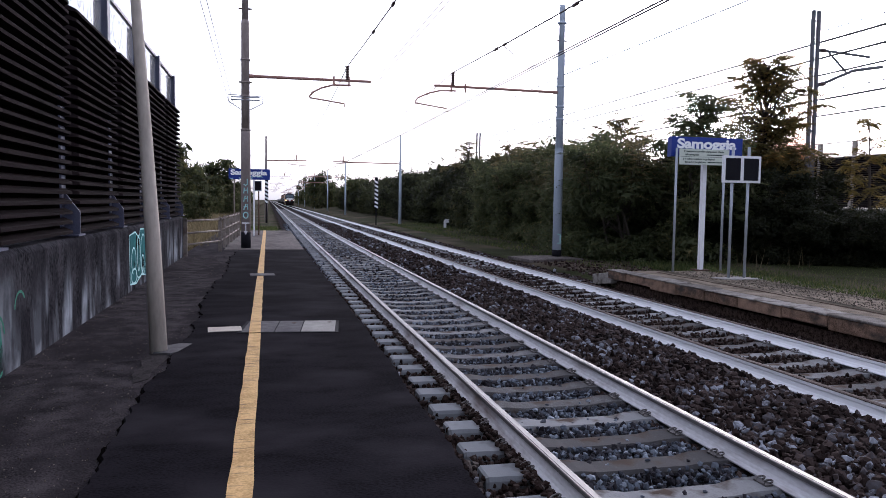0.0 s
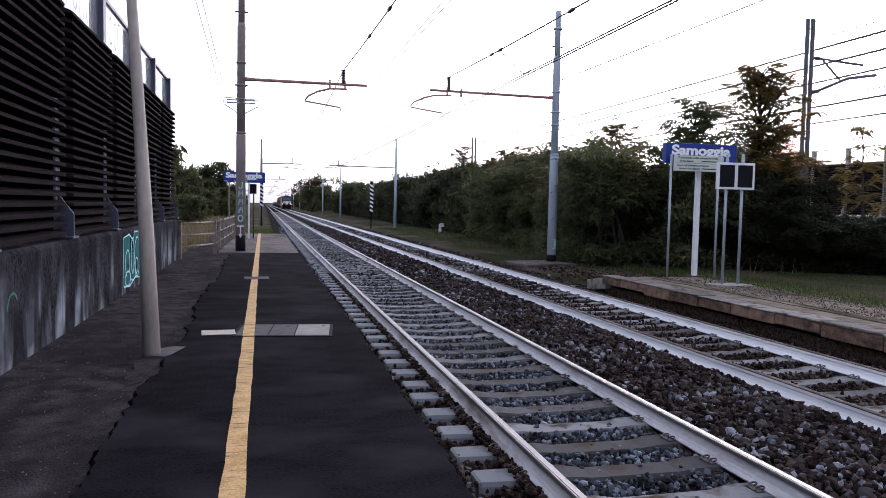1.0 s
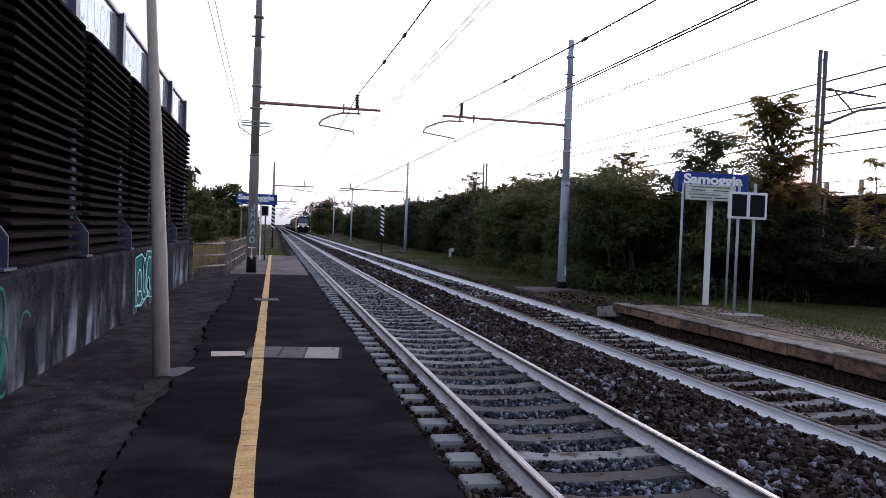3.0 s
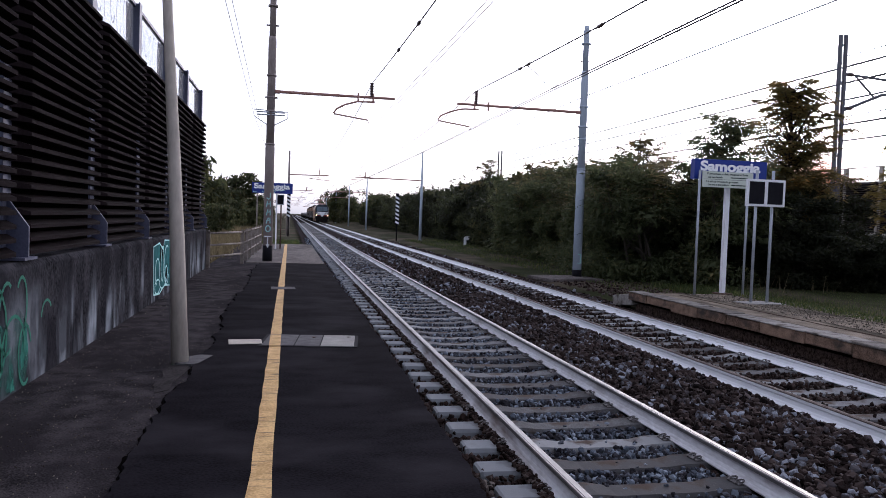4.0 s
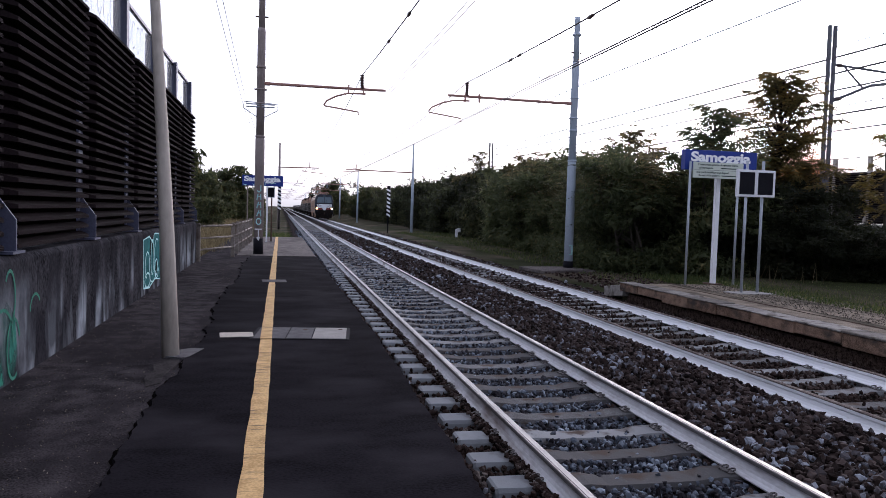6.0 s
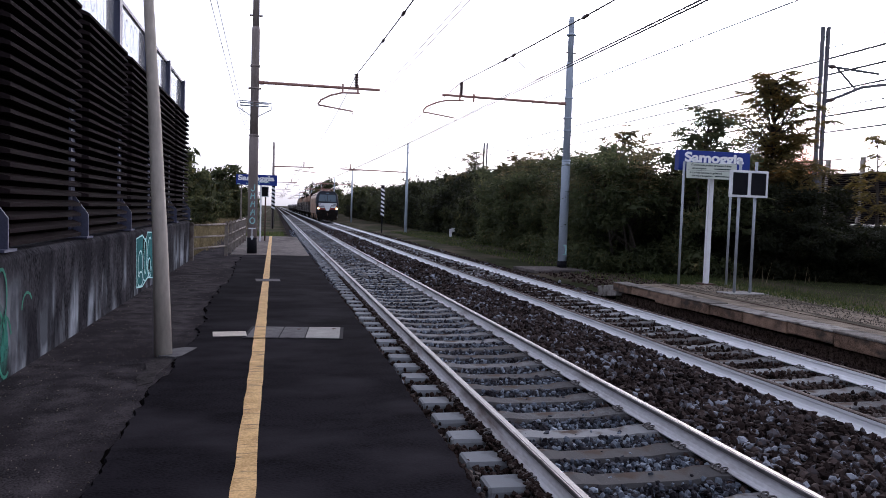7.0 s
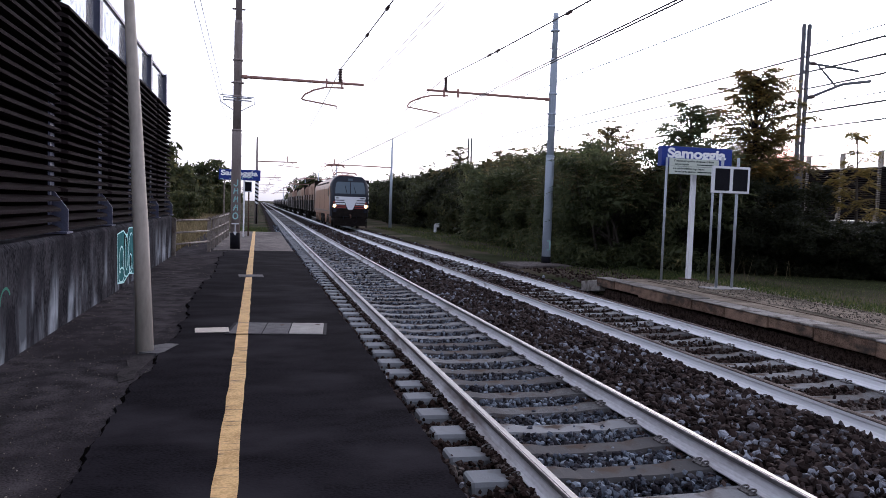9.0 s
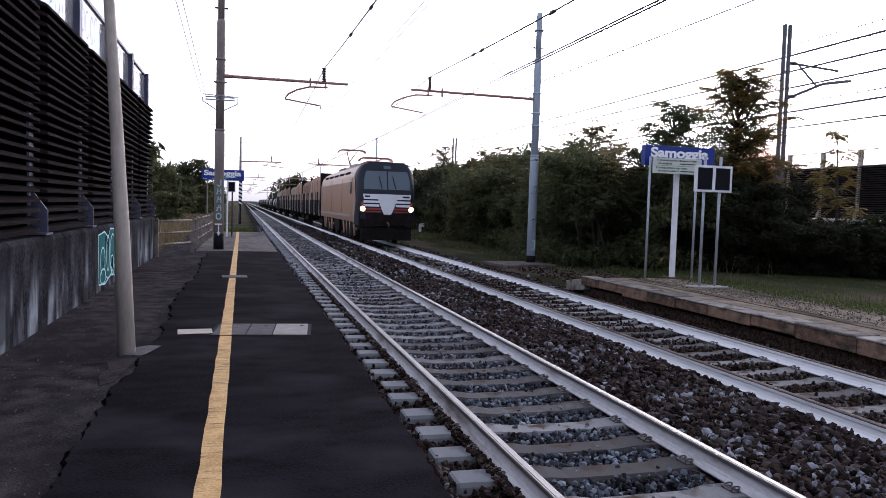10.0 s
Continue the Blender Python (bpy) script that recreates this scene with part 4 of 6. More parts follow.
def build_far_signs():
    t, z = build_name_sign(9.98, 15.35, 3.32, 1.86, 0.46, ((-0.02, 0.105, WHITE, 0.05),), "blue station name sign with white lettering on a white post", OZ - 0.02)
    # warning panel
    t = thing("warning_sign", "pale two-language warning panel on thin steel posts", "sign", 9.80, 15.1, OZ - 0.02)
    z0, z1 = 2.47, 2.83
    bm = bmesh.new()
    box(bm, -0.64, 0.64, -0.02, 0.02, z0, z1)
    panel = part("panel", bm, SIGN_CREAM, t, "pale green-white enamel panel", 0.004)
    for k, (txt, zz, s) in enumerate((("E' severamente proibito oltrepassare il limite", 2.775, 0.062), ("del marciapiede", 2.70, 0.062), ("It is strictly forbidden to go beyond", 2.60, 0.062), ("the end of the platform", 2.53, 0.062))):
        o = lettering(txt, s, SIGN_TEXT, panel, pose((-0.02, -0.33, -0.152, -0.24)[k], -0.022, zz, 90, 0, 0), "lettering", 0.001, 0.92)
    for zz, xx in ((2.70, 0.28), (2.53, 0.3)):
        bm = bmesh.new()
        box(bm, xx - 0.22, xx + 0.22, -0.024, -0.021, zz - 0.012, zz + 0.012)
        part("small_print", bm, SIGN_TEXT, panel)
    bm = bmesh.new()
    box(bm, -0.62, 0.62, -0.023, -0.021, 2.648, 2.654)
    part("divider", bm, SIGN_TEXT, panel)
    for dx in (-0.68, 0.56):
        bm = bmesh.new()
        tube(bm, [(dx, 0.045, 0), (dx, 0.045, 2.85)], 0.028, 12)
        part("post", bm, GALVANISED, t)
    # pair of dark panels
    t = thing("signal_board", "white-framed board with two dark panels on steel posts", "signal board", 9.64, 13.5, OZ - 0.02)
    bm = bmesh.new()
    box(bm, -0.45, 0.45, -0.035, 0.02, 2.02, 2.58)
    fr = part("frame", bm, WHITE, t, "white frame", 0.008)
    for dx in (-0.215, 0.215):
        bm = bmesh.new()
        box(bm, dx - 0.175, dx + 0.175, -0.042, -0.034, 2.07, 2.53)
        part("panel", bm, BLACK, fr, "dark blue-black panel")
    for dx, top in ((-0.17, 2.77), (0.21, 2.77)):
        bm = bmesh.new()
        tube(bm, [(dx, 0.05, 0), (dx, 0.05, top)], 0.03, 12)
        part("post", bm, GALVANISED, t)
    bm = bmesh.new()
    vs = [bm.verts.new((x, y, 0.018)) for x, y in ((-0.42, -0.16), (-0.1, -0.27), (0.22, -0.2), (0.46, -0.24), (0.5, 0.1), (0.2, 0.3), (-0.2, 0.22), (-0.46, 0.26))]
    ext = bmesh.ops.extrude_face_region(bm, geom=[bm.faces.new(vs)])
    for v in ext["geom"]:
        if isinstance(v, bmesh.types.BMVert):
            v.co.z = -0.03
    part("footing", bm, CONCRETE, t, "broken concrete footing")


def build_near_sign():
    t, z = build_name_sign(-0.73, 31.0, 2.97, 1.63, 0.43, ((-0.60, 0.05, RAILING, 0.06), (0.18, 0.06, WHITE, 0.06)), "blue station name sign with white lettering and sprayed teal tag", PZ - 0.02)
    for cx, a0, a1 in ((-0.7, 200, 330), (-0.33, 180, 360), (-0.2, 20, 200), (0.05, 0, 360), (0.27, 0, 170), (0.45, 20, 160)):
        bm = bmesh.new()
        ribbon(bm, [(x, -0.096, zz) for x, zz in arc(cx, z - 0.35, 0.07, 0.05, a0, a1, 8)], 0.022, (0, -1, 0))
        part("spray_stroke", bm, TEAL_LIGHT, t, "pale teal spray stroke")
    t = thing("information_box", "small dark box in a pale frame on a thin post", "information box", -0.42, 31.4, PZ - 0.02)
    bm = bmesh.new()
    box(bm, -0.17, 0.17, -0.06, 0.06, 1.85, 2.28)
    fr = part("frame", bm, GALVANISED, t)
    bm = bmesh.new()
    box(bm, -0.14, 0.14, -0.068, -0.058, 1.88, 2.25)
    part("panel", bm, BLACK, fr)
    bm = bmesh.new()
    tube(bm, [(0.05, 0.08, 0), (0.05, 0.08, 2.2)], 0.03, 10)
    part("post", bm, RUST, t)


build_far_platform()
build_far_signs()
build_near_sign()


# ---- overhead line ----
def mast_shaft(t, h, mat, r):
    for z0, z1, ra in ((0, h * 0.43, r), (h * 0.43, h * 0.82, r * 0.85), (h * 0.82, h, r * 0.66)):
        bm = bmesh.new()
        tube(bm, [(0, 0, z0), (0, 0, z1 - 0.12), (0, 0, z1)], [ra, ra * 0.97, ra * 0.86], 18)
        part("shaft", bm, mat, t)
    for z in (h * 0.43, h * 0.55, h * 0.60, h * 0.68, h * 0.93):
        bm = bmesh.new()
        tube(bm, [(0, 0, z - 0.025), (0, 0, z + 0.025)], r * 1.02, 16)
        part("band", bm, mat, t)
    for z in (h * 0.60, h * 0.86):
        bm = bmesh.new()
        box(bm, -0.19, 0.19, -0.02, 0.02, z - 0.02, z + 0.02)
        part("crossbar", bm, RUST, t)


def cantilever(t, z, reach, ins, loop_x, loop_end, s):
    """Horizontal arm with its insulator and the bowed steady arm below. s: +1 reaches to +x."""
    bm = bmesh.new()
    tube(bm, [(0, 0, z), (s * reach, 0, z + 0.02)], [0.050, 0.042], 10)
    arm = part("arm", bm, ARM_RUST, t, "rusty tubular cantilever arm")
    bm = bmesh.new()
    tube(bm, [(s * 0.1, 0, z), (s * 0.26, 0, z)], 0.06, 12)
    part("arm_socket", bm, ARM_RUST, arm)
    bm = bmesh.new()
    tube(bm, [(s * ins, 0, z + 0.04 + 0.02 * i) for i in range(22)], [0.075 if i % 4 < 2 else 0.04 for i in range(22)], 12)
    part("insulator", bm, CERAMIC, arm, "brown ribbed insulator")
    for dx in (0.05, -0.42):
        bm = bmesh.new()
        box(bm, s * (ins + dx) - 0.025, s * (ins + dx) + 0.025, -0.045, 0.045, z - 0.16, z + 0.13)
        part("clamp", bm, ARM_RUST, arm)
    bm = bmesh.new()
    a, mid, e = ins + 0.12, ins - 0.45, loop_x
    if loop_x > ins:
        a, mid = ins - 0.1, ins + 0.45
    pts = [(s * a, 0, z - 0.12), (s * mid, 0, z - 0.14), (s * (mid + (e - mid) * 0.5), 0, z - 0.25), (s * (mid + (e - mid) * 0.88), 0, z - 0.40), (s * e, 0, z - 0.53), (s * (e + (mid - e) * 0.08), 0, z - 0.58)]
    tube(bm, pts, 0.028, 8)
    part("steady_bow", bm, ARM_RUST, arm)
    bm = bmesh.new()
    tube(bm, [(s * e, 0, z - 0.56), (s * loop_end, 0, z - 0.70), (s * loop_end, 0, z - 0.80)], 0.024, 8)
    part("steady_arm", bm, ARM_RUST, arm)


def build_masts():
    # beside the near platform
    t = thing("catenary_mast", "weathered brown-grey steel overhead-line mast with sprayed tags", "catenary mast", -0.65, 23.2, PZ - 0.02, 0, "overhead-line masts")
    mast_shaft(t, 8.4, MAST_BROWN, 0.145)
    cantilever(t, 5.23, 3.83, 3.08, 1.91, 2.99, 1)
    bm = bmesh.new()
    tube(bm, [(0, 0, 0), (0, 0, 0.5)], 0.15, 18)
    part("foot_band", bm, BLACK, t, "black-painted foot")
    bm = bmesh.new()
    tube(bm, [(-0.5, 0, 4.46), (-0.5, 0, 4.66), (0.5, 0, 4.62), (0.5, 0, 4.42), (0.05, 0, 4.17), (-0.05, 0, 4.17), (-0.5, 0, 4.46)], 0.014, 6)
    part("horn_frame", bm, GALVANISED, t, "thin wire guard frame")
    for z in (4.5, 4.58):
        bm = bmesh.new()
        tube(bm, [(-0.42, -0.1, z), (0.42, -0.1, z)], 0.02, 8)
        part("crossbar", bm, GALVANISED, t)
    bm = bmesh.new()
    for k in range(5):
        z = 2.02 - 0.25 * k
        if k == 0:
            ribbon(bm, [(0.05, -0.152, z + 0.1), (0.05, -0.152, z - 0.06), (0.0, -0.152, z - 0.1), (-0.06, -0.152, z - 0.05)], 0.035, (0, -1, 0))
        elif k == 4:
            ribbon(bm, [(x, -0.152, zz) for x, zz in arc(0, z, 0.07, 0.09, 0, 360)], 0.035, (0, -1, 0))
        else:
            ribbon(bm, [(-0.06, -0.152, z - 0.09), (-0.05 + 0.02 * k, -0.152, z + 0.09)], 0.035, (0, -1, 0))
            ribbon(bm, [(-0.06, -0.152, z), (0.07, -0.152, z + 0.02)], 0.03, (0, -1, 0))
            ribbon(bm, [(0.06, -0.152, z - 0.09), (0.05, -0.152, z + 0.09)], 0.03, (0, -1, 0))
    part("spray_tag", bm, TEAL_LIGHT, t, "pale green vertical scrawl")
    bm = bmesh.new()
    ribbon(bm, [(0, -0.153, 0.76), (0, -0.153, 0.52)], 0.03, (0, -1, 0))
    bm.faces.new([bm.verts.new(p) for p in ((-0.06, -0.156, 0.54), (0.06, -0.156, 0.54), (0, -0.156, 0.42))])
    part("arrow_mark", bm, WHITE, t, "white stencilled arrow")
    bm = bmesh.new()
    box(bm, -0.11, 0.11, -0.158, -0.150, 0.765, 0.80)
    part("bar_mark", bm, WHITE, t, "white stencilled bar")
    # across the tracks
    t = thing("catenary_mast", "pale blue-grey steel overhead-line mast on a concrete footing", "catenary mast", 9.55, 23.2, -0.05, 0, "overhead-line masts")
    mast_shaft(t, 8.37, MAST_BLUE, 0.15)
    cantilever(t, 5.50, 4.35, 3.72, 4.97, 3.90, -1)
    bm = bmesh.new()
    tube(bm, [(0, 0, 0), (0, 0, 0.22)], 0.16, 18)
    part("foot_band", bm, BLACK, t, "black foot")
    bm = bmesh.new()
    ribbon(bm, [(-0.05, -0.155, 0.75), (0.05, -0.155, 0.75), (0.05, -0.155, 0.45), (-0.05, -0.155, 0.45)], 0.05, (0, -1, 0))
    part("spray_tag", bm, TEAL_LIGHT, t, "small pale scrawl")
    pad = thing("mast_footing", "flat pale concrete footing slab around the mast", "footing", 9.0, 22.7, -0.16)
    bm = bmesh.new()
    box(bm, -1.0, 0.95, -0.75, 0.9, 0, 0.11, pose(0, 0, 0, 0, 0, 8))
    part("slab", bm, OLD_PAVING, pad, "", 0.02)


def far_mast(x, y, h, reach, s, z0):
    t = thing("catenary_mast", "slender weathered overhead-line mast with one cantilever arm", "catenary mast", x, y, z0, 0, "overhead-line masts")
    bm = bmesh.new()
    tube(bm, [(0, 0, 0), (0, 0, h * 0.5), (0, 0, h)], [0.13, 0.11, 0.07], 10)
    part("shaft", bm, MAST_BROWN if s > 0 else MAST_BLUE, t)
    bm = bmesh.new()
    za = 5.0 if s > 0 else 4.75
    tube(bm, [(0, 0, za - z0), (s * reach, 0, za + 0.05 - z0)], 0.045, 8)
    tube(bm, [(s * (reach - 0.8), 0, za - z0), (s * (reach - 0.8), 0, za + 0.5 - z0)], 0.045, 8)
    part("arm", bm, ARM_RUST, t)
    bm = bmesh.new()
    tube(bm, [(s * (reach - 0.3), 0, 4.95 - z0), (s * (reach - 1.6), 0, 4.75 - z0), (s * (reach + 0.3), 0, 4.6 - z0)], 0.025, 6)
    part("steady_arm", bm, ARM_RUST, t)
    return t


def build_far_masts():
    spots = [(-0.152, 63, 7.2, 3.3, 1), (10.4, 58.5, 7.2, 5.4, -1), (-0.3, 105, 7.6, 3.3, 1), (9.8, 96, 6.9, 4.8, -1), (10.0, 128, 7.0, 4.8, -1), (-0.4, 150, 7.6, 3.3, 1),
             (10.0, 165, 7.2, 4.8, -1), (-0.4, 195, 7.6, 3.3, 1), (10.0, 210, 7.2, 4.8, -1), (-0.4, 240, 7.6, 3.3, 1), (10.0, 255, 7.2, 4.8, -1), (-0.4, 290, 7.6, 3.3, 1), (10.0, 310, 7.2, 4.8, -1)]
    for x, y, h, reach, s in spots:
        far_mast(x, y, h, reach, s, -0.2 if x < 5 else -0.12)
    # black and white distance boards
    for x, y, z0, base, top in ((8.25, 57.0, -0.15, 1.3, 3.75), (-0.12, 62.4, -0.2, 1.6, 3.6)):
        t = thing("striped_post", "black and white diagonally striped marker board on a post", "marker post", x, y, z0)
        bm = bmesh.new()
        tube(bm, [(0, 0.08, 0), (0, 0.08, top)], 0.05, 8)
        part("post", bm, BLACK, t)
        bm = bmesh.new()
        box(bm, -0.14, 0.14, 0, 0.03, base, top)
        part("board", bm, BLACK, t)
        k = 0
        while base + 0.32 * k + 0.3 < top:
            zz = base + 0.32 * k
            bm = bmesh.new()
            bm.faces.new([bm.verts.new(p) for p in ((-0.14, -0.005, zz + 0.14), (0.14, -0.005, zz), (0.14, -0.005, zz + 0.16), (-0.14, -0.005, zz + 0.30))])
            part("stripe", bm, WHITE, t)
            k += 1


def build_wires():
    posts = [-20, 23.2, 60, 100, 140, 180, 220, 260, 300]

    def run(name, label, f, r, mat):
        bm = bmesh.new()
        ys = []
        for a, b in zip(posts, posts[1:]):
            ys += [a + (b - a) * i / 10 for i in range(10)]
        tube(bm, [f(y) for y in ys + [300]], r, 6)
        ob = part(name, bm, mat, None, label)
        tagged(ob, "", "overhead wire", "overhead wires", "structure")

    def sag(y, depth):
        for a, b in zip(posts, posts[1:]):
            if a <= y <= b:
                u = (y - a) / (b - a)
                return -4 * depth * u * (1 - u)
        return 0.0

    for cx, ix, cz in ((CENTRES[0], 2.43, 4.70), (CENTRES[1], 5.83, 4.88)):
        run("messenger_wire", "dark sagging messenger cable over the track", lambda y: (ix, y, 5.92 + sag(y, 0.45)), 0.017 if ix > 3 else 0.014, WIRE)
        for d in (-0.045, 0.045):
            run("contact_wire", "thin contact wire over the track", lambda y: (cx + d - 0.12 * math.cos(math.pi * y / 45), y, cz), 0.015 if ix > 3 else 0.0075, WIRE)
    for d, dz in ((-0.50, 0), (-0.40, 0.05)):
        run("feeder_wire", "thin feeder wire on the mast brackets", lambda y: (-0.65 + d, y, 4.72 + dz + (0.0 if y > 23.2 else (23.2 - y) * 0.055)), 0.0055, WIRE_THIN)
    for x, z, q in ((9.80, 6.10, 0.016), (9.72, 6.42, 0.007)):
        run("feeder_wire", "thin feeder wire beside the opposite masts", lambda y: (x, y, z + 0.3 * sag(y, 0.3)), q, WIRE_THIN)
    # dropper loop from the messenger down to the contact wire
    bm = bmesh.new()
    tube(bm, [(5.83, 18.0, 5.72), (5.90, 17.4, 5.40), (5.97, 16.9, 5.06), (6.00, 16.6, 4.92), (6.01, 16.2, 4.93), (6.02, 15.9, 4.99)], 0.010, 6)
    tagged(part("jumper_wire", bm, WIRE, None, "thin jumper wire hanging from the messenger cable"), "", "overhead wire", "overhead wires")
    # small fittings on the wires
    for cx, y, z in ((5.83, 18.6, 5.75), (5.83, 17.9, 5.73), (5.83, 13.5, 5.605), (2.43, 17.4, 5.705), (2.43, 14.6, 5.63)):
        bm = bmesh.new()
        tube(bm, [(cx, y - 0.18, z), (cx, y - 0.08, z + 0.0), (cx, y + 0.08, z), (cx, y + 0.18, z)], [0.018, 0.038, 0.038, 0.018], 8)
        tagged(part("wire_clamp", bm, CERAMIC, None, "dark clamp on the messenger cable"), "", "clamp", "wire fittings")


build_noise_barrier(-2.30, 1, 20.04, 10, 1.28, 2.67, "dark louvred noise barrier with glazed top on the concrete wall", False, True)
build_masts()
build_far_masts()
build_wires()


# ---- vegetation ----
def leaf_cloud(centres, radii, count, size, seed, flat=0.55):
    """Leaves set on small clumps: four-cornered blades, each its own island."""
    g = np.random.default_rng(seed)
    k = g.integers(0, len(centres), count)
    d = g.normal(size=(count, 3))
    d /= np.linalg.norm(d, axis=1)[:, None]
    rad = radii[k] * g.uniform(0.35, 1.1, count) ** 0.6
    c = centres[k] + d * rad[:, None] * np.array([1, 1, 0.8])
    a = g.normal(size=(count, 3)) + d * 0.8
    a[:, 2] -= 0.25
    a /= np.linalg.norm(a, axis=1)[:, None]
    b = np.cross(a, g.normal(size=(count, 3)) * flat + np.array([0, 0, 1.0]))
    b /= np.linalg.norm(b, axis=1)[:, None]
    ln = size * g.uniform(0.6, 1.4, count)[:, None]
    w = ln * g.uniform(0.28, 0.42, count)[:, None]
    verts = np.stack([c - a * ln / 2, c + b * w / 2 - a * ln * 0.05, c + a * ln / 2, c - b * w / 2 - a * ln * 0.05], 1).reshape(-1, 3)
    return verts, np.arange(count * 4).reshape(-1, 4)


def spray_cloud(tips, dirs, seed, n_pairs, length, leaf):
    """Feathered sprays: pairs of leaflets along a drooping stalk at each tip."""
    g = np.random.default_rng(seed)
    out = []
    for tip, d in zip(tips, dirs):
        d = Vector(d).normalized()
        side = d.cross(Vector((0, 0, 1)))
        side = side.normalized() if side.length > 0.1 else Vector((1, 0, 0))
        ln = length * g.uniform(0.7, 1.3)
        for i in range(n_pairs):
            u = (i + 1) / n_pairs
            p = Vector(tip) + d * ln * u - Vector((0, 0, 0.35 * ln * u * u))
            for s in (-1, 1):
                a = (side * s + d * 0.35 - Vector((0, 0, g.uniform(0.1, 0.6)))).normalized()
                b = a.cross(Vector((g.normal() * 0.3, g.normal() * 0.3, 1))).normalized()
                l2 = leaf * g.uniform(0.8, 1.2)
                out += [p, p + a * l2 * 0.5 + b * l2 * 0.17, p + a * l2, p + a * l2 * 0.5 - b * l2 * 0.17]
    v = np.array([tuple(p) for p in out])
    return v, np.arange(len(v)).reshape(-1, 4)


def plant(name, label, category, height, width, stems, clumps, leaves, size, mat, seed, base=0.0, sprays=0, group="", clump_r=(0.3, 0.62), inner=2.0):
    """A shrub or tree at the origin: trunk and limbs, and a crown of clumps with an uneven outline."""
    r = random.Random(seed)
    t = thing(name, label, category, 0, 0, 0, 0, group)
    bm = bmesh.new()
    ends = []
    for s in range(stems):
        a = r.uniform(0, math.tau)
        lean = r.uniform(0.1, 0.5) * width
        h = height * r.uniform(0.72, 0.98)
        p0 = Vector((r.uniform(-0.15, 0.15) * width, r.uniform(-0.15, 0.15) * width, 0))
        p1 = p0 + Vector((math.cos(a) * lean * 0.4, math.sin(a) * lean * 0.4, h * 0.5))
        p2 = p0 + Vector((math.cos(a) * lean, math.sin(a) * lean, h))
        w = 0.018 * height
        tube(bm, [p0, p1, p2], [w, w * 0.6, w * 0.15], 6)
        ends.append(p2)
        for q in range(6):
            u = r.uniform(0.25, 0.95)
            b = p0.lerp(p1, u * 2) if u < 0.5 else p1.lerp(p2, u * 2 - 1)
            ang = r.uniform(0, math.tau)
            out = width * 0.5 * r.uniform(0.5, 1.0) * (1.15 - 0.6 * abs(u - 0.45))
            e = b + Vector((math.cos(ang) * out, math.sin(ang) * out, out * r.uniform(0.1, 0.8)))
            tube(bm, [b, b.lerp(e, 0.5) + Vector((0, 0, 0.06)), e], [w * 0.4, w * 0.25, w * 0.08], 5)
            ends.append(e)
    part("trunk", bm, BARK, t)
    cs = [tuple(e) for e in ends]
    while len(cs) < clumps:
        u = r.uniform(0, 1)
        prof = math.sin(math.pi * min(1, 0.12 + 0.88 * u)) ** 0.6 * (1.0 if base else 1.12 - 0.45 * u * u)
        a, q = r.uniform(0, math.tau), math.sqrt(r.uniform(0.2, 1)) * width * 0.5 * prof
        cs.append((math.cos(a) * q, math.sin(a) * q, base + (height - base) * u * 0.93))
    cs = cs[:clumps]
    if base == 0.0:
        # low growth that closes the foot of a shrub
        for k in range(16):
            a, q = k * 2.4, width * r.uniform(0.22, 0.5)
            cs.append((math.cos(a) * q, math.sin(a) * q, height * r.uniform(0.05, 0.24)))
    cs = np.array(cs)
    cs = cs[cs[:, 2] > base - 0.1]
    rr = np.random.default_rng(seed).uniform(*clump_r, len(cs)) * (width / 3.6)
    v, f = leaf_cloud(cs, rr, leaves, size, seed)
    v2, f2 = leaf_cloud(cs, rr * 0.7, leaves // 6, size * inner, seed + 1)
    v, f = np.concatenate([v, v2]), np.concatenate([f, f2 + len(v)])
    if sprays:
        g = np.random.default_rng(seed + 5)
        pick = g.integers(0, len(cs), sprays)
        dirs = g.normal(size=(sprays, 3)) * (1, 1, 0.5) + np.array([0, 0, 0.45])
        v3, f3 = spray_cloud(cs[pick] + dirs * 0.16, dirs, seed, 8, 0.70, 0.15)
        v, f = np.concatenate([v, v3]), np.concatenate([f, f3 + len(v)])
    v[:, 2] = np.maximum(v[:, 2], 0.02)
    crown = new("crown", from_arrays("crown", v, f, mat))
    crown.parent = t
    return t


def fronds(bm_out, p, d, length, pairs, leaf, g):
    """One compound leaf: pairs of leaflets along a drooping stalk, as corners for four-cornered blades."""
    side = d.cross(Vector((0, 0, 1)))
    side = side.normalized() if side.length > 0.1 else Vector((1, 0, 0))
    for i in range(pairs):
        u = (i + 0.7) / pairs
        q = p + d * length * u - Vector((0, 0, 0.42 * length * u * u))
        l2 = leaf * (1.15 - 0.5 * abs(u - 0.45)) * g.uniform(0.85, 1.15)
        for sgn in (-1, 1):
            a = (side * sgn + d * 0.45 - Vector((0, 0, g.uniform(0.15, 0.6)))).normalized()
            b = a.cross(Vector((g.normal() * 0.3, g.normal() * 0.3, 1))).normalized()
            bm_out += [q, q + a * l2 * 0.45 + b * l2 * 0.16, q + a * l2, q + a * l2 * 0.45 - b * l2 * 0.16]


def leaf_mesh(name, corners, mat, parent):
    v = np.array([tuple(p) for p in corners])
    ob = new(name, from_arrays(name, v, np.arange(len(v)).reshape(-1, 4), mat))
    ob.parent = parent
    return ob


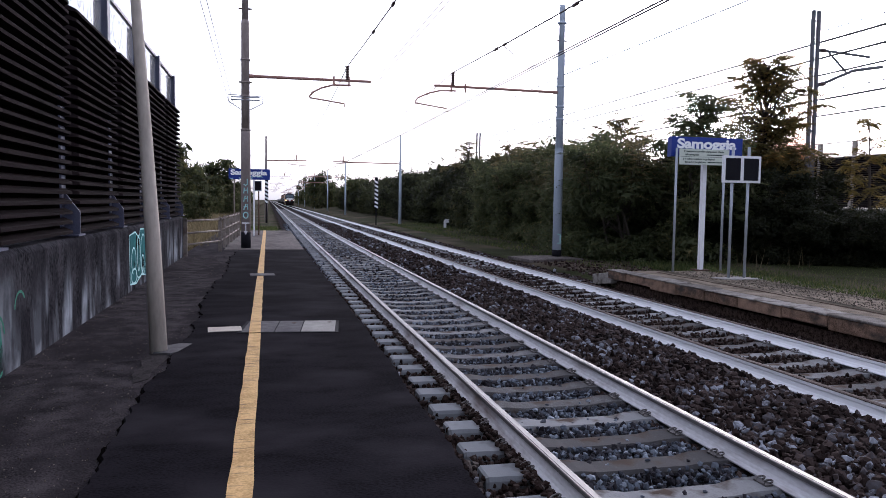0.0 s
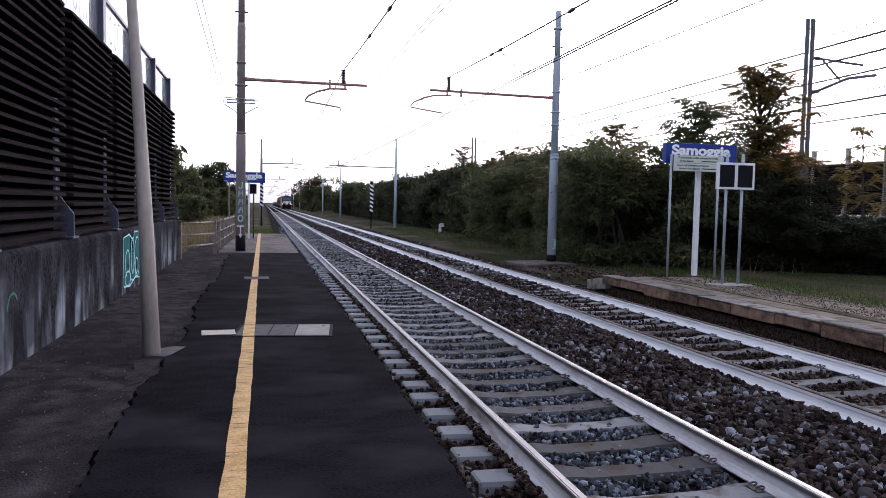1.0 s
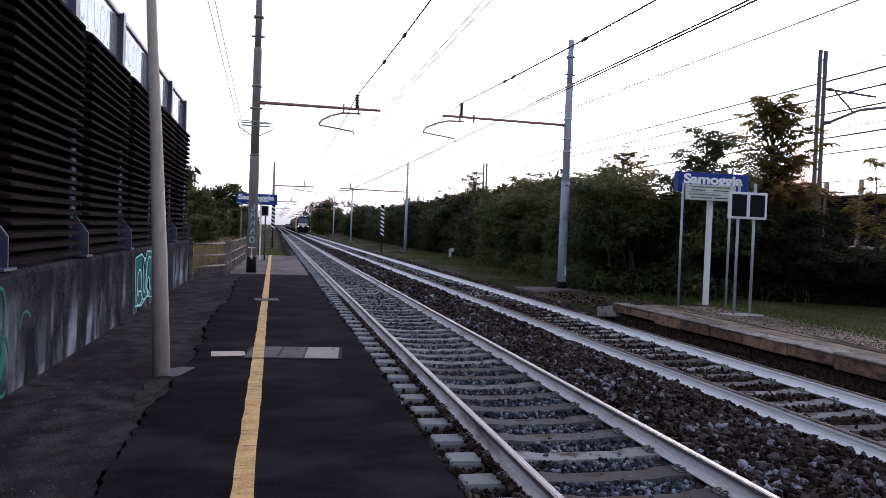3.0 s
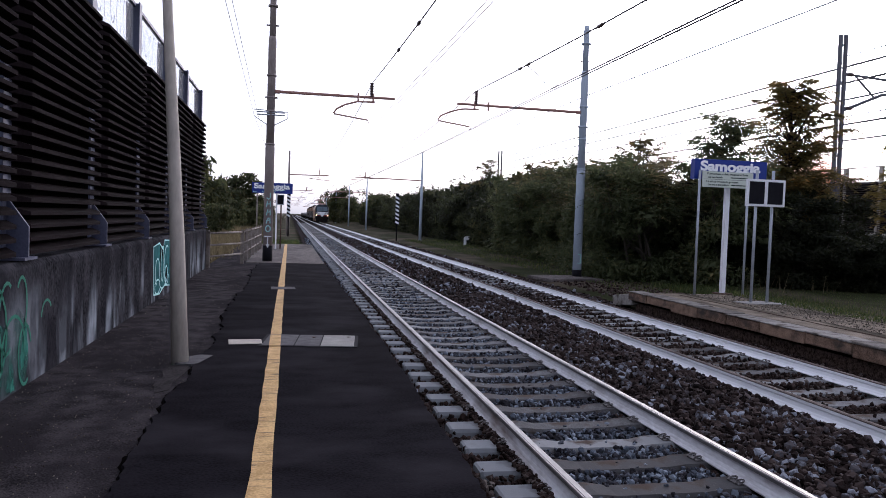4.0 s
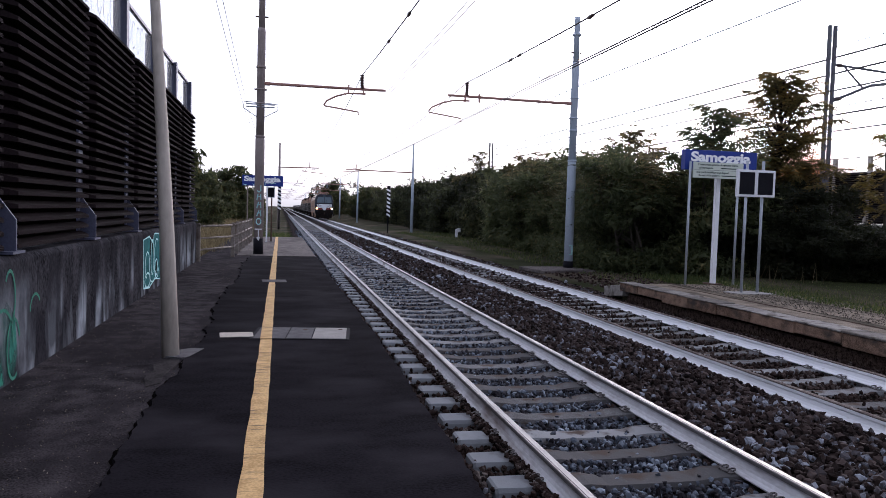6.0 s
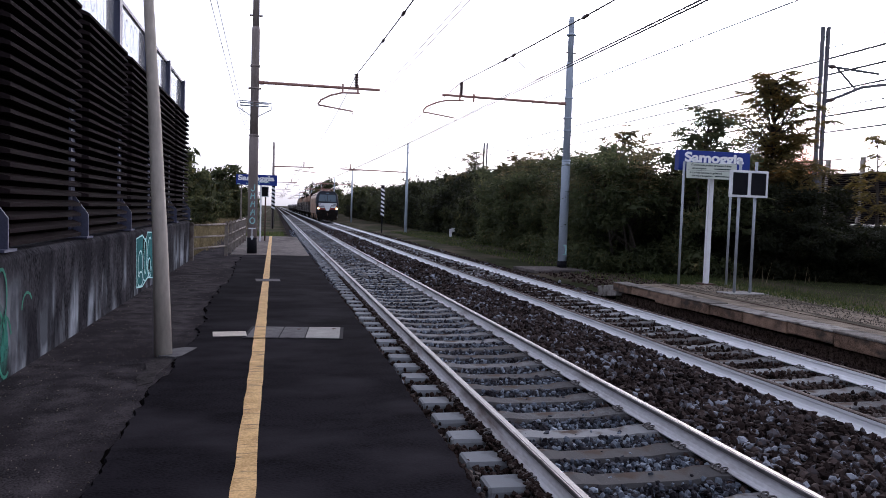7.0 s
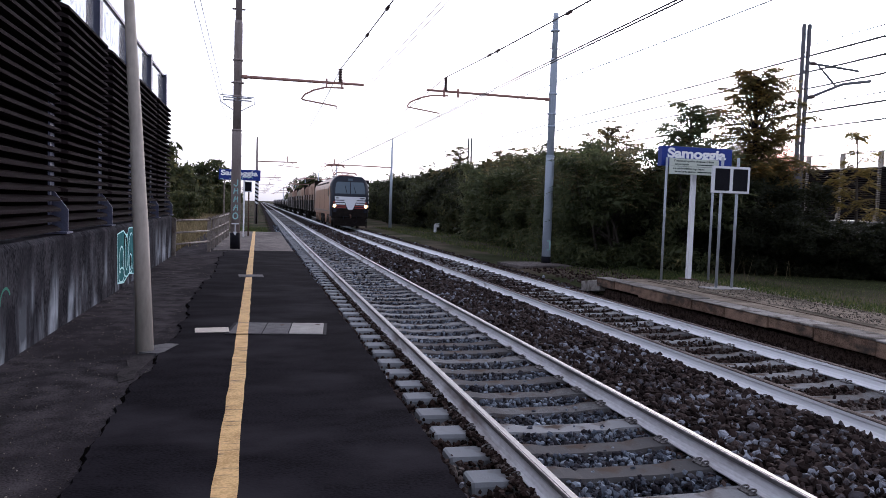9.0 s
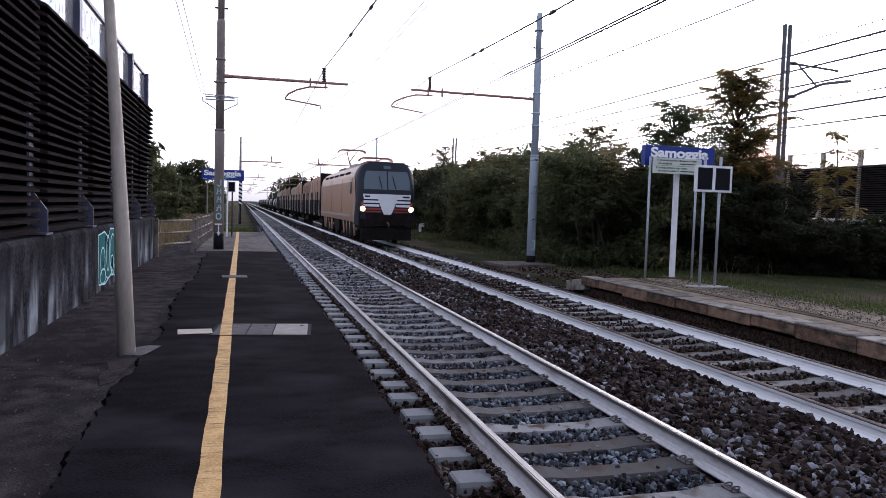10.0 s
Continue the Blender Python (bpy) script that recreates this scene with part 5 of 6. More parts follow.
def add_shoots(t, count, height, width, mat, seed):
    """Leafy shoots that stand out over the top of a shrub and make its outline ragged."""
    r, g = random.Random(seed), np.random.default_rng(seed)
    trunk = [o for o in t.children if o.name.startswith("trunk")][0]
    bm, corners = bmesh.new(), []
    bm.from_mesh(trunk.data)
    for k in range(count):
        a, q = r.uniform(0, math.tau), math.sqrt(r.random()) * width * 0.46
        z0 = height * (1.0 - 0.34 * (q / (width * 0.5)) ** 2) - 0.6
        root = Vector((0, 0, height * 0.45))
        p0 = Vector((math.cos(a) * q, math.sin(a) * q, z0))
        up = r.uniform(0.8, 2.0)
        p1 = p0 + Vector((math.cos(a) * 0.3 * up * r.random(), math.sin(a) * 0.3 * up * r.random(), up))
        tube(bm, [root, p0, p0.lerp(p1, 0.5), p1], [0.02, 0.014, 0.010, 0.004], 4)
        for i in range(11):
            u = 0.15 + 0.85 * i / 10
            ang = i * 2.4 + r.uniform(-0.5, 0.5)
            d = Vector((math.cos(ang), math.sin(ang), r.uniform(0.0, 0.7) + (0.6 if i > 8 else 0))).normalized()
            fronds(corners, p0.lerp(p1, u), d, r.uniform(0.34, 0.60) * (1.15 - 0.4 * u), 6, 0.18, g)
    bm.to_mesh(trunk.data)
    bm.free()
    leaf_mesh("shoot_leaves", corners, mat, t)


def feather_tree(label, height, width, limbs, mat, seed, low=0.3):
    """A young tree with spreading, drooping limbs set with feathery compound leaves; sky shows between them."""
    r, g = random.Random(seed), np.random.default_rng(seed)
    t = thing("tree", label, "tree")
    bm, corners = bmesh.new(), []
    lean = Vector((r.uniform(-0.2, 0.2), r.uniform(-0.2, 0.2), 0))
    w = 0.014 * height
    tube(bm, [Vector((0, 0, 0)), lean * 0.5 + Vector((0, 0, height * 0.5)), lean + Vector((0, 0, height * 0.96))], [w, w * 0.65, w * 0.15], 8)
    for k in range(limbs):
        u = low + (0.96 - low) * (k + r.random()) / limbs
        ang = k * 2.4 + r.uniform(-0.7, 0.7)
        v = (u - low) / (0.96 - low)
        out = width * 0.5 * (1.0 - 0.80 * v ** 1.4) * r.uniform(0.45, 1.15)
        rise = 0.30 + r.uniform(0.2, 1.0) * (0.4 + 0.8 * v)
        p0 = lean * u + Vector((0, 0, height * u))
        h = Vector((math.cos(ang), math.sin(ang), 0))
        pts = [p0, p0 + h * out * 0.35 + Vector((0, 0, 0.55 * rise * out)), p0 + h * out * 0.7 + Vector((0, 0, 0.92 * rise * out)), p0 + h * out + Vector((0, 0, rise * out))]
        tube(bm, pts, [w * 0.35, w * 0.25, w * 0.15, w * 0.05], 5)
        n = max(5, int(out / 0.10))
        for i in range(n):
            w1 = 0.22 + 0.78 * i / (n - 1)
            j = min(2, int(w1 * 3))
            p = pts[j].lerp(pts[j + 1], w1 * 3 - j)
            for way in (-1, 1, 1 if i % 2 else -1):
                turn = ang + way * r.uniform(0.2, 1.5)
                d = Vector((math.cos(turn), math.sin(turn), r.uniform(-0.35, 0.75))).normalized()
                fronds(corners, p, d, r.uniform(0.32, 0.66) * (1.0 - 0.25 * v), 7, 0.15, g)
    part("trunk", bm, BARK, t)
    leaf_mesh("crown", corners, mat, t)
    return t


def build_plants():
    bushes = []
    for i in range(4):
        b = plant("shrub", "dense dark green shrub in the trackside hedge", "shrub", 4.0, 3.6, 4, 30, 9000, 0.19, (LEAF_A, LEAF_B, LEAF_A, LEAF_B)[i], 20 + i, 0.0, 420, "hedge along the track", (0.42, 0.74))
        if i % 2:
            add_shoots(b, 26, 4.0, 3.4, LEAF_SHOOT, 70 + i)
        bushes.append(b)
    distant = []
    for i in range(2):
        distant.append(plant("shrub", "dense dark green shrub in the trackside hedge", "shrub", 4.0, 3.6, 3, 46, 3600, 0.26, (LEAF_A, LEAF_MID)[i], 30 + i, 0.0, 160, "hedge along the track", (0.42, 0.80)))
    r = random.Random(11)
    spots = []
    y = 22.4
    while y < 150:
        f = 11.6 + 0.10 * (min(y, 46) - 22) + 0.012 * max(0, y - 46)
        step = 1.5 if y < 50 else 2.6
        spots.append((f + r.uniform(-0.3, 0.4), y + r.uniform(-0.4, 0.4), r.uniform(0.70, 0.98)))
        spots.append((f + 2.2 + r.uniform(-0.4, 0.4), y + 0.8 + r.uniform(-0.5, 0.5), r.uniform(0.88, 1.15) - (0.09 if y < 31 else (0.08 if y < 50 else 0)) + (0.22 if 50 < y < 115 else 0)))
        if 31 < y < 110:
            spots.append((f + 4.6 + r.uniform(-0.4, 0.4), y + 0.3, r.uniform(0.90, 1.10) + (0.35 if y > 54 else 0)))
        y += step
    for i in range(9):
        low = (1.05, 1.05, 1.0, 0.78, 0.70, 0.66, 0.64, 0.62, 0.60)[i]
        spots.append((13.4 + 1.35 * i + r.uniform(-0.3, 0.3), 21.0 - 0.35 * i + r.uniform(-0.4, 0.4), low * r.uniform(0.72, 0.92) * (0.84 if i > 2 else 1)))
        spots.append((14.6 + 1.5 * i, 23.4 - 0.3 * i + r.uniform(-0.4, 0.4), low * r.uniform(0.8, 1.0) * (0.80 if i > 2 else 1)))
    placed = set()
    for i, (x, y, s) in enumerate(spots):
        # near shrubs on the right get the leaves with shade in their colour
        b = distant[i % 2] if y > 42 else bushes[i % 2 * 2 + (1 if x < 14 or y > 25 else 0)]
        m = pose(x, y, -0.12, 0, 0, r.uniform(0, 360))
        if y < 34:
            s *= 0.9
        if b not in placed:
            placed.add(b)
            b.matrix_basis = m @ Matrix.Diagonal((s * 1.05, s * 1.05, s, 1))
        else:
            c = copy_thing(b, m)
            c.scale = (s * r.uniform(0.95, 1.15), s * r.uniform(0.95, 1.15), s)
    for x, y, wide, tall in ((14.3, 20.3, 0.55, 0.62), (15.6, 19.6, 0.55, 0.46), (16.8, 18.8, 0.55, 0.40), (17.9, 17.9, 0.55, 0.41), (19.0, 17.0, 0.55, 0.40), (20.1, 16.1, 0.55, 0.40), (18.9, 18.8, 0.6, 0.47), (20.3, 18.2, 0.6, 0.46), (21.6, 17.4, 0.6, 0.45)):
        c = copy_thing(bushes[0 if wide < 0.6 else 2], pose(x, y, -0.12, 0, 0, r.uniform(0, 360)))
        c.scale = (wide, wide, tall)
    # taller trees behind the signs
    for x, y, h, w, limbs, mat, seed, low in ((17.15, 22.8, 7.0, 4.8, 92, LEAF_AUTUMN, 41, 0.26), (14.15, 22.4, 5.6, 3.4, 58, LEAF_B, 42, 0.30), (20.15, 21.0, 5.0, 1.7, 15, LEAF_YELLOW, 43, 0.34), (15.6, 31.0, 5.7, 4.0, 46, LEAF_AUTUMN, 45, 0.4),
                                            (12.6, 30.0, 4.4, 3.2, 32, LEAF_B, 46, 0.4), (14.0, 41.0, 5.2, 3.6, 32, LEAF_AUTUMN, 47, 0.4), (16.5, 60.0, 7.0, 4.0, 26, LEAF_AUTUMN, 48, 0.4)):
        t = feather_tree("young tree with feathery dark leaves rising over the hedge" if mat is LEAF_B else ("slim sapling with sparse yellow feathery leaves" if mat is LEAF_YELLOW else "young tree with feathery leaves turning brown and yellow"), h, w, limbs, mat, seed, low)
        t.matrix_basis = pose(x, y, -0.1)
    # distant trees left of the line and woods ahead
    far = plant("tree", "distant broad green tree beyond the field", "tree", 7.0, 6.5, 3, 70, 2600, 0.62, LEAF_FAR, 61, 0.6, 0, "distant trees", (0.3, 0.65))
    far2 = plant("tree", "distant broad green tree beyond the field", "tree", 6.0, 5.0, 3, 60, 2300, 0.58, LEAF_FAR, 62, 0.2, 0, "distant trees", (0.3, 0.65))
    far.matrix_basis = pose(-9.3, 78, -0.1)
    far2.matrix_basis = pose(-6.0, 92, -0.1)
    r = random.Random(4)
    for i in range(36):
        y = 85 + i * 8
        copy_thing((far, far2)[i % 2], pose(-12.5 - r.uniform(0, 5) + i * 0.12, y, -0.1, 0, 0, r.uniform(0, 360))).scale = [r.uniform(0.7, 1.1)] * 3
        c = copy_thing((far, far2)[i % 2], pose(15.5 + r.uniform(-1, 3), 60 + y * 1.0 if i % 2 else y + 40, -0.1, 0, 0, r.uniform(0, 360)))
        c.scale = [r.uniform(0.65, 0.95)] * 3
        if i % 4 == 0:
            c = copy_thing((far, far2)[i // 4 % 2], pose(10.6 + 0.35 * i + r.uniform(-0.8, 0.8), 165 + 9 * i, -0.1, 0, 0, r.uniform(0, 360)))
            c.scale = [r.uniform(0.85, 1.1)] * 3
        if i < 10:
            c = copy_thing(far2, pose(-4.2 - r.uniform(0, 1.5), 50 + i * 9, -0.1, 0, 0, r.uniform(0, 360)))
            c.scale = [r.uniform(0.3, 0.5)] * 3


def blades(name, label, n, x0, x1, y0, y1, h, mat, seed, zf):
    g = np.random.default_rng(seed)
    x, y = g.uniform(x0, x1, n), g.uniform(y0, y1, n)
    z = np.array([zf(v) for v in x])
    hh = h * g.uniform(0.4, 1.3, n)
    a = g.uniform(0, 6.28, n)
    dx, dy = np.cos(a), np.sin(a)
    w = 0.012 + 0.01 * g.uniform(0, 1, n)
    lean = g.uniform(0.1, 0.6, n) * hh
    v = np.stack([np.stack([x - dy * w, y + dx * w, z], 1), np.stack([x + dy * w, y - dx * w, z], 1), np.stack([x + dx * lean, y + dy * lean, z + hh], 1)], 1).reshape(-1, 3)
    tagged(new(name, from_arrays(name, v, np.arange(n * 3).reshape(-1, 3), mat)), label, "grass", "", "stuff")


def build_grass():
    blades("weeds", "low weeds along the back of the opposite platform", 11000, 10.0, 11.0, -4, 16, 0.06, BLADE, 5, lambda x: 0.19 if x < 10.7 else -0.12)
    blades("weeds", "tall pale weed stalks before the hedge", 26, 13.4, 15.6, 17.8, 19.6, 0.62, DRY_BLADE, 6, lambda x: -0.1)
    right = lambda x: -0.14 if x < 8.4 else (-0.12 if x < 11 else -0.06)
    blades("grass", "rough green grass between platform and hedge", 95000, 10.8, 20, 7, 20.5, 0.13, BLADE, 1, lambda x: -0.12)
    blades("grass", "rough low grass along the hedge", 11000, 9.2, 14, 18.5, 60, 0.10, BLADE, 2, right)
    blades("dry_grass", "tall dry pale grass in the field", 42000, -14, -1.9, 24, 70, 0.5, DRY_BLADE, 3, lambda x: -0.03)
    blades("weeds", "green weeds on the platform's far end", 9000, -2.2, 0.6, 36.5, 52, 0.35, BLADE, 4, lambda x: -0.4 if x > -2.4 else 0)


build_plants()


# ---- beyond the hedge ----
def build_beyond():
    build_noise_barrier(30.0, -1, 47.56, 14, 1.70, 2.48, "dark louvred noise barrier with pale posts along the parallel line", True, False)
    bm = bmesh.new()
    box(bm, 29.62, 30.6, 12.4, 47.7, -0.2, 1.70)
    structure("wall_far_plinth", bm, CONCRETE, "pale concrete base of the far noise barrier", "wall")
    t = thing("lattice_mast", "tall twin-leg steel overhead-line mast of the parallel line", "lattice mast", 29.3, 35, 0.1)
    for dx in (-0.17, 0.17):
        bm = bmesh.new()
        box(bm, dx - 0.09, dx + 0.09, -0.08, 0.08, 0, 12.4)
        part("leg", bm, MAST_DARK, t)
    for k in range(12):
        bm = bmesh.new()
        box(bm, -0.17, 0.17, -0.02, 0.02, 0.8 + k, 0.9 + k)
        part("batten", bm, MAST_DARK, t)
    bm = bmesh.new()
    tube(bm, [(0.2, 0, 10.3), (3.6, 0, 10.1)], 0.07, 8)
    tube(bm, [(0.2, 0, 8.3), (2.6, 0, 9.3), (4.5, 0, 9.6)], 0.09, 8)
    tube(bm, [(0.9, 0, 10.2), (2.2, 0, 9.1)], 0.06, 8)
    part("bracket", bm, MAST_DARK, t, "hinged bracket with stays")
    for x, z in ((0.55, 10.28), (0.55, 8.45)):
        bm = bmesh.new()
        tube(bm, [(x - 0.25, 0, z), (x - 0.1, 0, z), (x + 0.1, 0, z), (x + 0.25, 0, z)], [0.05, 0.12, 0.12, 0.05], 10)
        part("insulator", bm, CERAMIC, t)
    for x, z, q in ((30.2, 10.98, 0.056), (30.2, 10.08, 0.054), (31.2, 9.38, 0.05), (31.5, 8.02, 0.056), (30.6, 6.92, 0.044), (30.9, 8.35, 0.028), (30.0, 11.5, 0.026)):
        bm = bmesh.new()
        tube(bm, [(x, -30, z), (x, 35, z), (x, 200, z)], q, 6)
        tagged(part("power_line", bm, WIRE, None, "thin overhead wire of the parallel line"), "", "overhead wire", "wires of the parallel line", "structure")
    t = thing("lattice_mast", "distant twin-leg overhead-line mast behind the trees", "lattice mast", 26.6, 92, 0.1)
    for dx in (-0.2, 0.2):
        bm = bmesh.new()
        box(bm, dx - 0.09, dx + 0.09, -0.08, 0.08, 0, 10.7)
        part("leg", bm, MAST_DARK, t)
    t = thing("number_plate", "small white plate on the far noise barrier", "plate", 29.75, 36.6, 3.3)
    bm = bmesh.new()
    box(bm, -0.02, 0.02, -0.4, 0.4, 0, 0.42)
    part("plate", bm, WHITE, t)
    bm = bmesh.new()
    box(bm, 0.02, 0.14, -0.05, 0.05, 0.1, 0.3)
    part("bracket", bm, GALVANISED, t)
    for dy in (-0.2, 0.05, 0.22):
        bm = bmesh.new()
        box(bm, -0.03, -0.018, dy - 0.05, dy + 0.05, 0.08, 0.34)
        part("bar", bm, SIGN_BLUE, t, "unreadable dark bar")
    t = thing("marker_post", "short white trackside marker post with black cap", "marker post", 12.0, 49.5, -0.12)
    bm = bmesh.new()
    box(bm, -0.09, 0.09, -0.05, 0.05, 0, 0.62)
    part("post", bm, WHITE, t, "", 0.01)
    bm = bmesh.new()
    box(bm, 0.02, 0.28, -0.06, 0.06, 0.42, 0.68)
    part("head", bm, WHITE, t, "", 0.01)
    t = thing("hut", "small dark hut with a pale window beyond the field", "hut", -9.0, 62, -0.1)
    bm = bmesh.new()
    box(bm, -1.8, 1.8, -1.2, 1.2, 0, 2.9)
    part("wall", bm, BACKING, t)
    bm = bmesh.new()
    prism(bm, [(-2.0, 2.9), (2.0, 2.9), (0, 3.5)], -1.4, 1.4)
    part("roof", bm, RUST, t)
    bm = bmesh.new()
    box(bm, 0.6, 1.5, -1.25, -1.19, 1.6, 2.4)
    part("window", bm, POST_BLUE, t)


build_beyond()


# ---- the goods train ----
def front_y(x, z):
    """The cab front: upright below, raked back above, bowed in plan."""
    return 0.05 + max(0.0, z - 2.2) * 0.30 + 0.16 * (x / 1.2) ** 2 + 0.25 * max(0.0, abs(x) - 1.0) ** 1.5 * 4


def front_rows(bm, rows, proud):
    """A patch on the cab front between left and right limits at each height."""
    n = 8
    grid = [[bm.verts.new((xl + (xr - xl) * i / n, front_y(xl + (xr - xl) * i / n, z) - proud, z)) for i in range(n + 1)] for z, xl, xr in rows]
    for a, b in zip(grid, grid[1:]):
        for i in range(n):
            bm.faces.new((a[i], a[i + 1], b[i + 1], b[i])).smooth = True


HALF = 1.30
LOCO = 15.0


def build_wheelset(parent, y, r):
    bm = bmesh.new()
    for s in (-1, 1):
        tube(bm, [(s * 0.69, 0, 0), (s * 0.715, 0, 0), (s * 0.72, 0, 0), (s * 0.82, 0, 0)], [r + 0.03, r + 0.03, r, r * 0.99], 24)
        for k in range(5):
            a = k * math.tau / 5
            box(bm, s * 0.83 - 0.01, s * 0.83 + 0.01, -0.03, 0.03, r * 0.25, r * 0.85, Matrix.Rotation(a, 4, "X"))
    tube(bm, [(-0.95, 0, 0), (0.95, 0, 0)], 0.08, 10)
    w = part("wheelset", bm, UNDER, parent)
    w.matrix_basis = pose(0, y, r)
    return w


def build_loco():
    t = thing("locomotive", "electric locomotive with bronze sides and navy and white front", "locomotive", 6.07, 217, 0)
    sect = [(HALF - 0.04, 0.95), (HALF, 1.15), (HALF, 2.75), (HALF - 0.05, 3.0), (HALF - 0.13, 3.2), (HALF - 0.33, 3.42), (0.7, 3.54)]
    full = [(x, z) for x, z in sect] + [(-x, z) for x, z in sect[::-1]]
    bm = bmesh.new()
    prism(bm, full, 1.35, LOCO)
    body = part("body", bm, LOCO_SIDE, t, "bronze-painted body with grey lower band", 0.02)
    # cab
    bm = bmesh.new()
    zs = [0.85, 1.2, 1.6, 2.0, 2.4, 2.8, 3.05, 3.25, 3.4, 3.5, 3.57, 3.6]
    nx = 12
    grid = []
    for z in zs:
        w = 1.25 if z < 2.7 else 1.25 - 0.46 * ((z - 2.7) / 0.90) ** 2.6
        grid.append([bm.verts.new((w * (2 * i / nx - 1), front_y(w * (2 * i / nx - 1), z), z)) for i in range(nx + 1)])
    for a, b in zip(grid, grid[1:]):
        for i in range(nx):
            bm.faces.new((a[i], a[i + 1], b[i + 1], b[i])).smooth = True
    for s in (0, -1):
        sx = -1 if s == 0 else 1
        back = [bm.verts.new((sx * (HALF - 0.005 if z < 2.95 else HALF - 0.03 - 0.42 * ((z - 2.95) / 0.65) ** 2), 1.36, z if z < 3.52 else 3.52)) for z in zs]
        for i in range(len(zs) - 1):
            bm.faces.new((grid[i][s], grid[i + 1][s], back[i + 1], back[i])).smooth = True
        if s == 0:
            first = back
    bm.faces.new(grid[-1] + [back[-1], first[-1]])
    cab = part("cab", bm, LOCO_DARK, t, "dark navy cab front")
    for s in (-1, 1):
        bm = bmesh.new()
        vs = [bm.verts.new((s * x, y, z)) for x, y, z in ((HALF + 0.004, 1.0, 0.95), (HALF + 0.006, 1.37, 0.95), (HALF + 0.006, 1.37, 2.9), (HALF + 0.004, 0.98, 2.9), (HALF - 0.015, 0.75, 1.9))]
        bm.faces.new(vs)
        part("cab_side", bm, LOCO_SIDE, cab, "bronze cab corner")
    for a, b in ((-1.02, -0.03), (0.03, 1.02)):
        bm = bmesh.new()
        front_rows(bm, [(2.40, a, b), (2.8, a * 0.985, b * 0.985), (3.14, a * 0.91, b * 0.91), (3.20, a * 0.86, b * 0.86)], 0.014)
        part("windscreen", bm, SCREEN, cab, "windscreen with the sky's reflection put into its grey-blue colour")
    for a in (-0.25, 0.35):
        bm = bmesh.new()
        tube(bm, [(a, front_y(a, 2.45) - 0.04, 2.45), (a - 0.12, front_y(a, 3.0) - 0.04, 2.98)], 0.014, 6)
        part("wiper", bm, BLACK, cab)
    bm = bmesh.new()
    front_rows(bm, [(1.98, -1.02, 1.02), (2.20, -1.06, 1.06)], 0.012)
    front_rows(bm, [(1.33, -0.15, 0.15), (1.5, -0.24, 0.24), (1.98, -0.42, 0.42)], 0.012)
    for z0, z1 in ((1.66, 1.76), (1.82, 1.92)):
        for s in (-1, 1):
            lo, hi = sorted((s * 0.36, s * 1.03))
            front_rows(bm, [(z0, lo, hi), (z1, lo, hi)], 0.012)
    part("front_mask", bm, LOCO_WHITE, cab, "white V-shaped front panel")
    bm = bmesh.new()
    front_rows(bm, [(0.86, -1.2, 1.2), (1.2, -1.2, 1.2), (1.38, -1.18, 1.18)], 0.006)
    part("lower_skirt", bm, UNDER, cab, "black lower skirt")
    for z0, z1 in ((1.42, 1.47), (1.53, 1.60)):
        for s in (-1, 1):
            lo, hi = sorted((s * 0.27, s * 1.08))
            bm = bmesh.new()
            front_rows(bm, [(z0, lo, hi), (z1, lo, hi)], 0.012)
            part("stripe", bm, LOCO_RED, cab, "red stripe")
    for s in (-1, 1):
        bm = bmesh.new()
        x = s * 1.06
        y = front_y(x, 1.55)
        tube(bm, [(x, y + 0.02, 1.56), (x, y - 0.05, 1.56)], [0.17, 0.155], 18)
        hl = part("headlight", bm, BLACK, cab, "headlight housing")
        bm = bmesh.new()
        tube(bm, [(x, y - 0.045, 1.56), (x, y - 0.06, 1.56)], [0.115, 0.10], 18)
        part("lens", bm, LAMP_GLOW, hl, "glowing warm headlight")
        bm = bmesh.new()
        box(bm, s * 1.06 - 0.07, s * 1.06 + 0.07, front_y(x, 1.8) - 0.02, front_y(x, 1.8) + 0.05, 1.72, 1.86)
        part("tail_light", bm, LOCO_RED, cab)
        bm = bmesh.new()
        tube(bm, [(s * 0.86, 0.25, 0.98), (s * 0.86, -0.28, 0.98), (s * 0.86, -0.29, 0.98), (s * 0.86, -0.35, 0.98)], [0.09, 0.09, 0.2, 0.2], 16)
        part("buffer", bm, UNDER, t, "round steel buffer")
        bm = bmesh.new()
        tube(bm, [(s * 1.24, 1.1, 0.5), (s * 1.30, 1.1, 1.2), (s * 1.31, 1.1, 2.3)], 0.016, 6)
        part("handrail", bm, GALVANISED, t)
        bm = bmesh.new()
        box(bm, s * 1.30 - 0.01, s * 1.30 + 0.02, 1.7, 2.3, 1.15, 2.9)
        d = part("cab_door", bm, LOCO_SIDE, t, "", 0.01)
        bm = bmesh.new()
        box(bm, s * 1.315 - 0.01, s * 1.315 + 0.012, 1.82, 2.18, 2.2, 2.75)
        part("window", bm, SCREEN, d)
        bm = bmesh.new()
        box(bm, s * 1.305 - 0.005, s * 1.305 + 0.005, 1.4, LOCO - 0.02, 1.15, 1.24)
        part("side_stripe", bm, LOCO_ROOF, t, "pale lower band")
        for k in range(5):
            bm = bmesh.new()
            box(bm, s * 1.17 - 0.03, s * 1.17 + 0.03, 3.2 + 2.2 * k, 4.8 + 2.2 * k, 3.02, 3.24, Matrix.Translation((0, 0, 0)))
            part("air_grille", bm, UNDER, t)
        bm = bmesh.new()
        box(bm, s * 1.30 - 0.01, s * 1.30 + 0.012, LOCO - 0.9, LOCO - 0.5, 1.5, 2.9)
